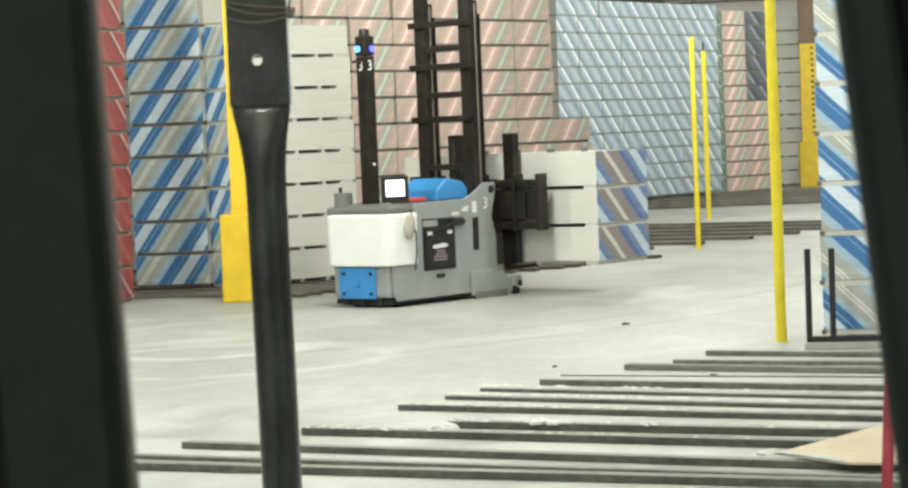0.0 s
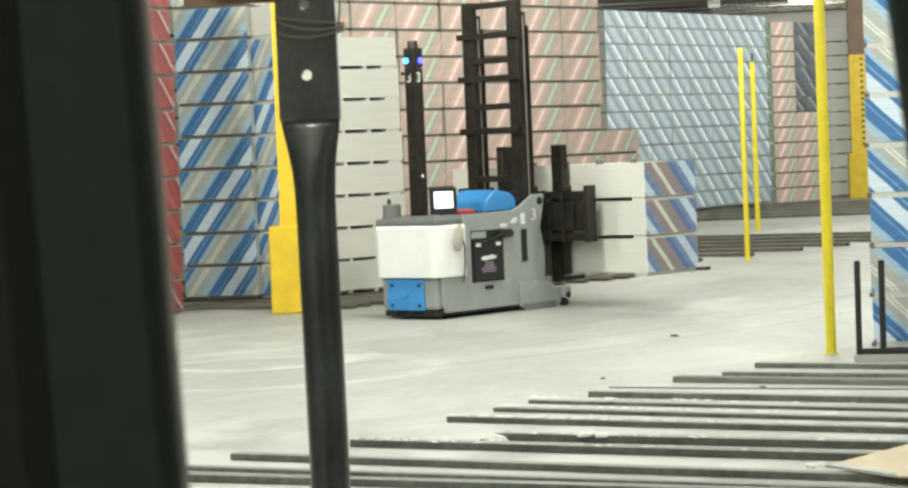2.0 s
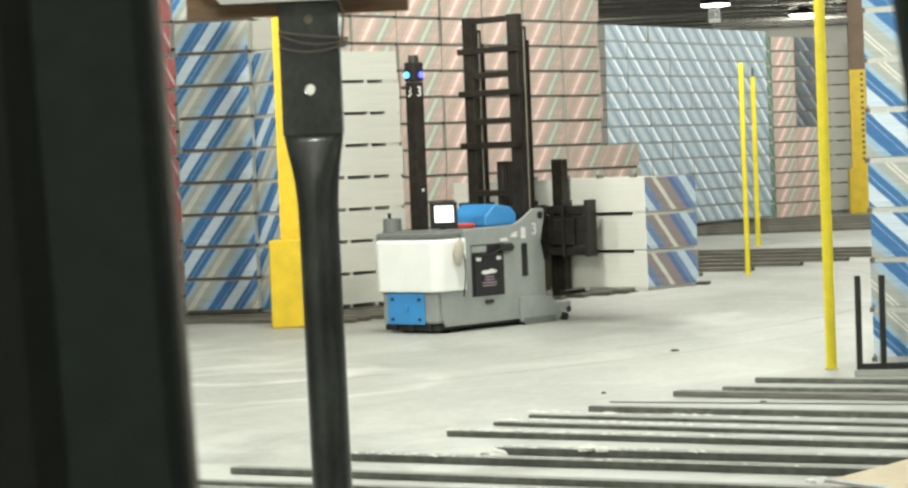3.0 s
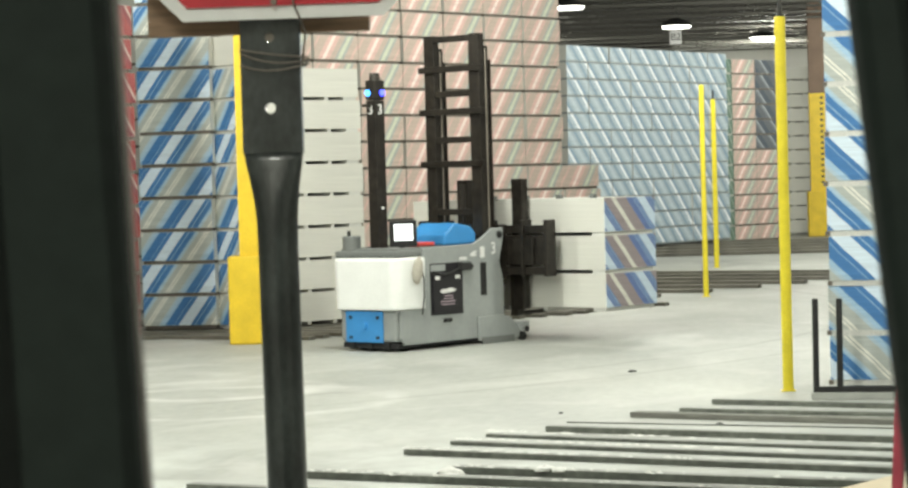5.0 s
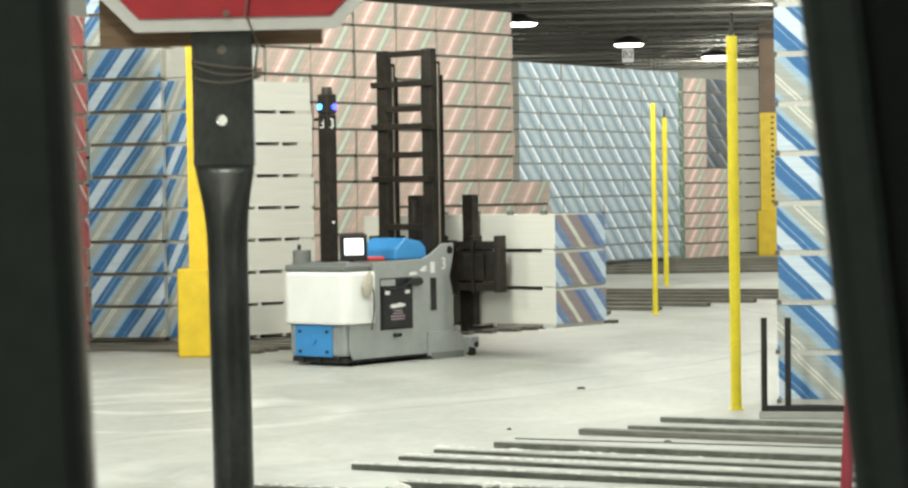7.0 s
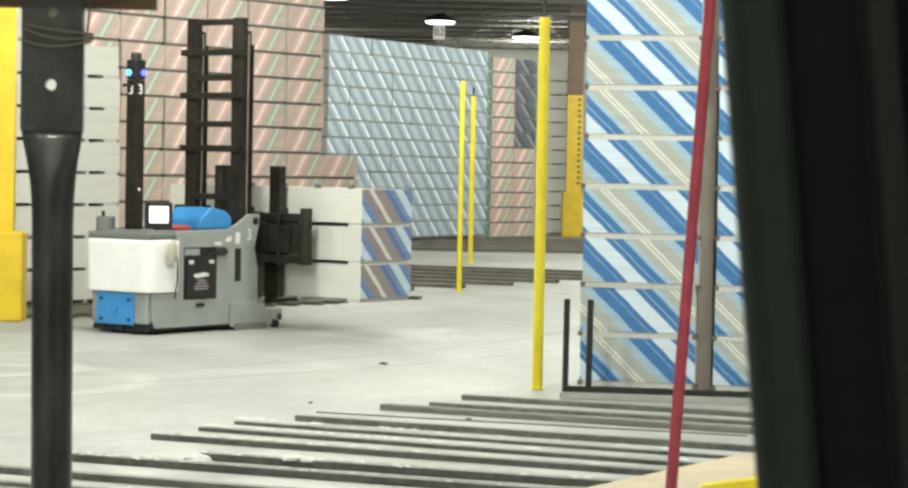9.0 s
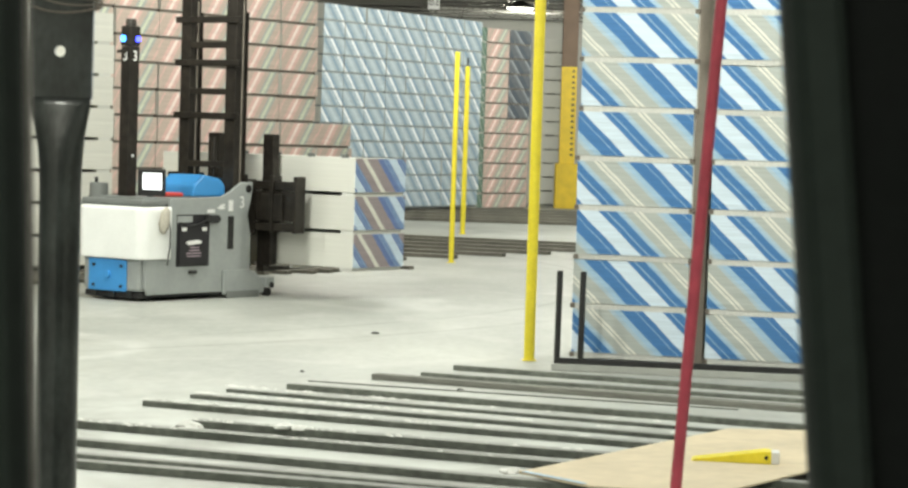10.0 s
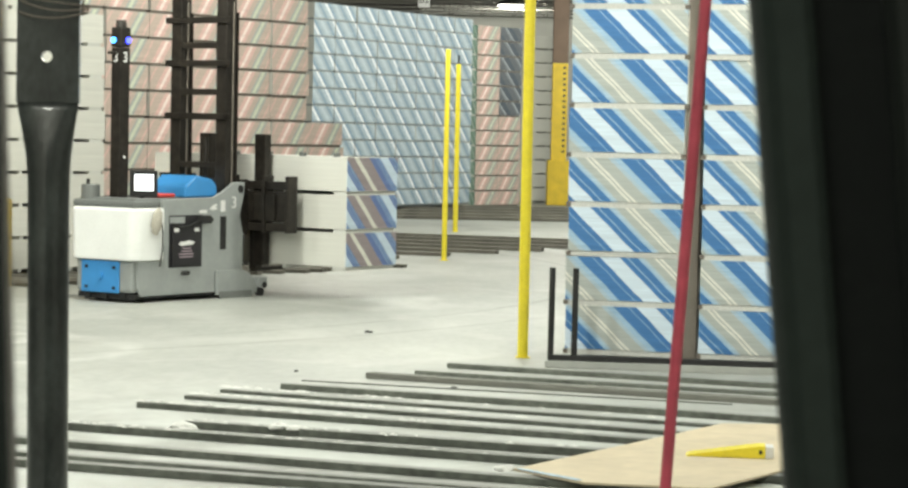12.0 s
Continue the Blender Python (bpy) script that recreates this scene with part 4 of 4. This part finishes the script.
# mast
for yy in (0.065, 0.925):
    part("mast_rail", cube(1.92, 2.05, yy, yy + 0.19, 0.3, 4.48, 0.01), M_MAST, truck, "black mast channel")
    part("mast_rail", cube(2.065, 2.16, yy + 0.02, yy + 0.17, 0.3, 4.30, 0.01), M_MAST, truck, "black mast channel")
    part("mast_flange", cube(2.162, 2.185, yy - 0.005, yy + 0.19, 0.4, 4.1), M_MAST, truck)
    part("chain", tube([(2.057, yy - 0.012, 0.5), (2.057, yy - 0.012, 4.25)], 0.012, 6), M_WIRE, truck, "lift chain")
for zz, x in ((4.42, 1.95), (3.98, 1.89), (3.62, 1.95), (3.36, 1.89), (2.95, 1.95), (2.60, 1.89), (1.9, 1.95)):
    part("crossbar", cube(x - 0.03, x + 0.02, -0.03 if x < 1.9 else 0.256, 1.18 if x < 1.9 else 0.924, zz - 0.045, zz + 0.045, 0.008), M_MAST, truck, "black crossbar")
part("lift_cylinder", tube([(2.12, 0.60, 0.4), (2.12, 0.60, 2.3)], 0.04, 14), M_MAST, truck, "black lift cylinder")
part("hose", tube([(2.0, 0.3, 4.35), (2.03, 0.34, 3.6), (2.05, 0.3, 2.4), (2.0, 0.33, 1.4)], 0.014, 6), M_RUBBER, truck)
# carriage and backrest
for yy in (-0.02, 1.03):
    part("backrest_post", cube(2.60, 2.74, yy - 0.1, yy + 0.1, 0.45, 2.36, 0.012), M_MAST, truck, "black load backrest post")
for zz in (1.02, 1.62):
    part("carriage_bar", cube(2.44, 2.60, -0.70, 1.75, zz - 0.06, zz + 0.06, 0.01), M_MAST, truck, "black carriage bar")
for yy in (-0.72, -0.28, 0.36, 1.2, 1.68):
    part("carriage_plate", cube(2.40, 2.62, yy, yy + 0.06, 0.94, 1.76, 0.01), M_MAST, truck, "black carriage plate")
part("carriage_box", cube(2.25, 2.44, 0.05, 1.05, 0.9, 1.7, 0.01), M_MAST, truck, "black carriage block")
part("carriage_panel", cube(2.46, 2.50, -0.66, 0.36, 1.10, 1.54, 0.006), M_MAST, truck, "black carriage panel")
part("side_shift_box", cube(2.42, 2.58, -0.45, -0.05, 1.1, 1.5, 0.02), M_MAST, truck, "black valve box")
for yy in (0.02, 0.92):
    part("fork", prism([(2.62, 0.35), (4.0, 0.395), (4.0, 0.415), (2.75, 0.415), (2.75, 1.1), (2.62, 1.1)], yy, yy + 0.14, 0.006), M_MAST, truck, "black fork")

load = []
for k in range(3):
    m = TRUCK @ pose(2.84, -1.44, 0.418 + k * 0.545)
    if not load:
        ob = pack(M_WRAP_PURPLE, 3.66, False, "board pack with purple and blue striped wrap, on forks", height=0.49)
        tagged(ob, group="packs carried by the lift truck")
        ob.matrix_basis = m
        load.append(ob)
    else:
        load.append(copy_thing(load[0], m))

for k in range(6):
    part("strap_block", cube(0.02, 0.10, 0.2 + 0.62 * k, 0.28 + 0.62 * k, 0.5451, 0.60, 0.006), M_GREY_DARK, load[2], "small grey edge block")

# ---- loose sheet, wedge, debris ----
sheet = bmesh.new()
outline = [(-0.84, -8.61), (0.97, -5.67), (2.93, -5.53), (0.45, -9.35), (-0.38, -9.2)]
lo = [sheet.verts.new((x, y, 0.062)) for x, y in outline]
hi = [sheet.verts.new((x, y, 0.077)) for x, y in outline]
sheet.faces.new(hi)
sheet.faces.new(lo[::-1])
for k in range(5):
    sheet.faces.new((lo[k], lo[(k + 1) % 5], hi[(k + 1) % 5], hi[k]))
loose = thing("loose_board", pose(0, 0, 0), "loose tan gypsum sheet lying over floor beams", "board")
part("face", sheet, M_SHEET, loose)
ex, ey = outline[4][0] - outline[0][0], outline[4][1] - outline[0][1]
part("edge_tape", cube(0.03, 0.66, 0.003, 0.05, 0.0, 0.004), material("pale blue edge tape", (0.35, 0.5, 0.66), 0.5, grain=0.2, grain_size=14), loose, "pale blue edge tape").matrix_basis = pose(*outline[0], 0.0775, 0, 0, math.degrees(math.atan2(ey, ex)))
wedge = thing("wheel_wedge", pose(0.46, -7.66, 0.078, 0, 0, -7), "yellow wedge chock lying on the loose board", "wedge")
part("ramp", prism([(0, 0), (0.58, 0), (0.58, 0.088), (0.53, 0.09), (0.02, 0.012)], -0.10, 0.10, 0.003), M_YELLOW, wedge)
part("end_plate", cube(0.581, 0.64, -0.095, 0.095, 0.0, 0.084, 0.004), M_LABEL, wedge, "pale end piece")
part("end_bolt", tube([(0.545, -0.108, 0.045), (0.545, -0.1005, 0.045)], 0.014, 10), M_RUBBER, wedge)

rng = random.Random(5)
for cx, cy, r in ((-1.2, -2.6, 0.03), (-2.175, 3.57, 0.05), (-2.77, -1.32, 0.03), (-3.36, -6.50, 0.11), (-2.62, -6.35, 0.09), (-0.9, -8.5, 0.08), (-2.50, -6.42, 0.07)):
    bm = bmesh.new()
    bmesh.ops.create_icosphere(bm, subdivisions=2, radius=r)
    for v in bm.verts:
        v.co *= 1 + 0.5 * noise.noise(v.co * 30 + Vector((cx, cy, 0)))
        v.co.z = max(v.co.z * 0.5, 0)
    dark = r < 0.06
    solid("scrap" if dark else "dust_lump", bm, M_RUBBER if dark else M_DUST, pose(cx, cy, 0.0 if dark else 0.05), "dark scrap on the concrete floor" if dark else "white lump of crushed gypsum on a floor beam", "debris", "debris")

crumbs = bmesh.new()
for k in range(260):
    bx, by, ba = rng.choice(((-3.92, -4.68, -23.8), (-3.38, -6.03, -21.6), (-4.52, -6.20, -22.6), (-3.33, -3.38, -24.6), (-3.59, -3.97, -24.9)))
    d = rng.uniform(0.1, 5.0) * rng.random()
    side = rng.uniform(-0.045, 0.045)
    r = rng.uniform(0.008, 0.034)
    m = pose(bx, by, 0.0552, 0, 0, ba) @ pose(d, side, 0, 0, 0, rng.uniform(-25, 25))
    n = rng.randint(5, 7)
    rim = [(r * rng.uniform(0.6, 1.3) * 2.2 * math.cos(2 * math.pi * q / n), 0.6 * r * rng.uniform(0.6, 1.3) * math.sin(2 * math.pi * q / n)) for q in range(n)]
    low = [crumbs.verts.new(m @ Vector((x, y, 0))) for x, y in rim]
    top = crumbs.verts.new(m @ Vector((0, 0, r * 0.5)))
    for q in range(n):
        crumbs.faces.new((low[q], low[(q + 1) % n], top))
solid("gypsum_crumbs", crumbs, M_DUST, pose(0, 0, 0), "white crumbs of broken gypsum strewn along floor beams", "debris", kind="stuff")

# ---- high bay lamps and the bay sign ----
def high_bay(x, y, z, label):
    root = thing("high_bay_lamp", pose(x, y, z), label, "lamp", "high bay lamps")
    part("housing", tube([(0, 0, 0.02), (0, 0, 0.12), (0, 0, 0.30)], [0.55, 0.50, 0.15], 24), M_BLACK_STEEL, root, "dark housing")
    part("lens", tube([(0, 0, -0.05), (0, 0, 0.015)], [0.46, 0.53], 24), M_LAMP, root, "lit white lens")
    part("stem", tube([(0, 0, 0.30), (0, 0, 8.4 - z)], 0.02, 6), M_BLACK_STEEL, root)
    return root


for lx, ly in ((-5.1, 48.1), (-1.85, 59.5), (1.45, 68.4)):
    high_bay(lx, ly, 7.55, "lit round high bay lamp hung below the dark roof")
bay_sign = thing("bay_sign", pose(-1.90, 61.5, 7.30), "white hanging bay sign with dark lettering", "sign")
part("board", cube(-0.21, 0.21, -0.01, 0.01, -0.26, 0.26), M_LABEL, bay_sign)
lettering("B2", 0.36, bay_sign, pose(0, -0.016, 0, 90, 0, 0), M_BLACK_STEEL)
part("hanger", tube([(0, 0, 0.28), (0, 0, 1.35)], 0.012, 6), M_BLACK_STEEL, bay_sign)
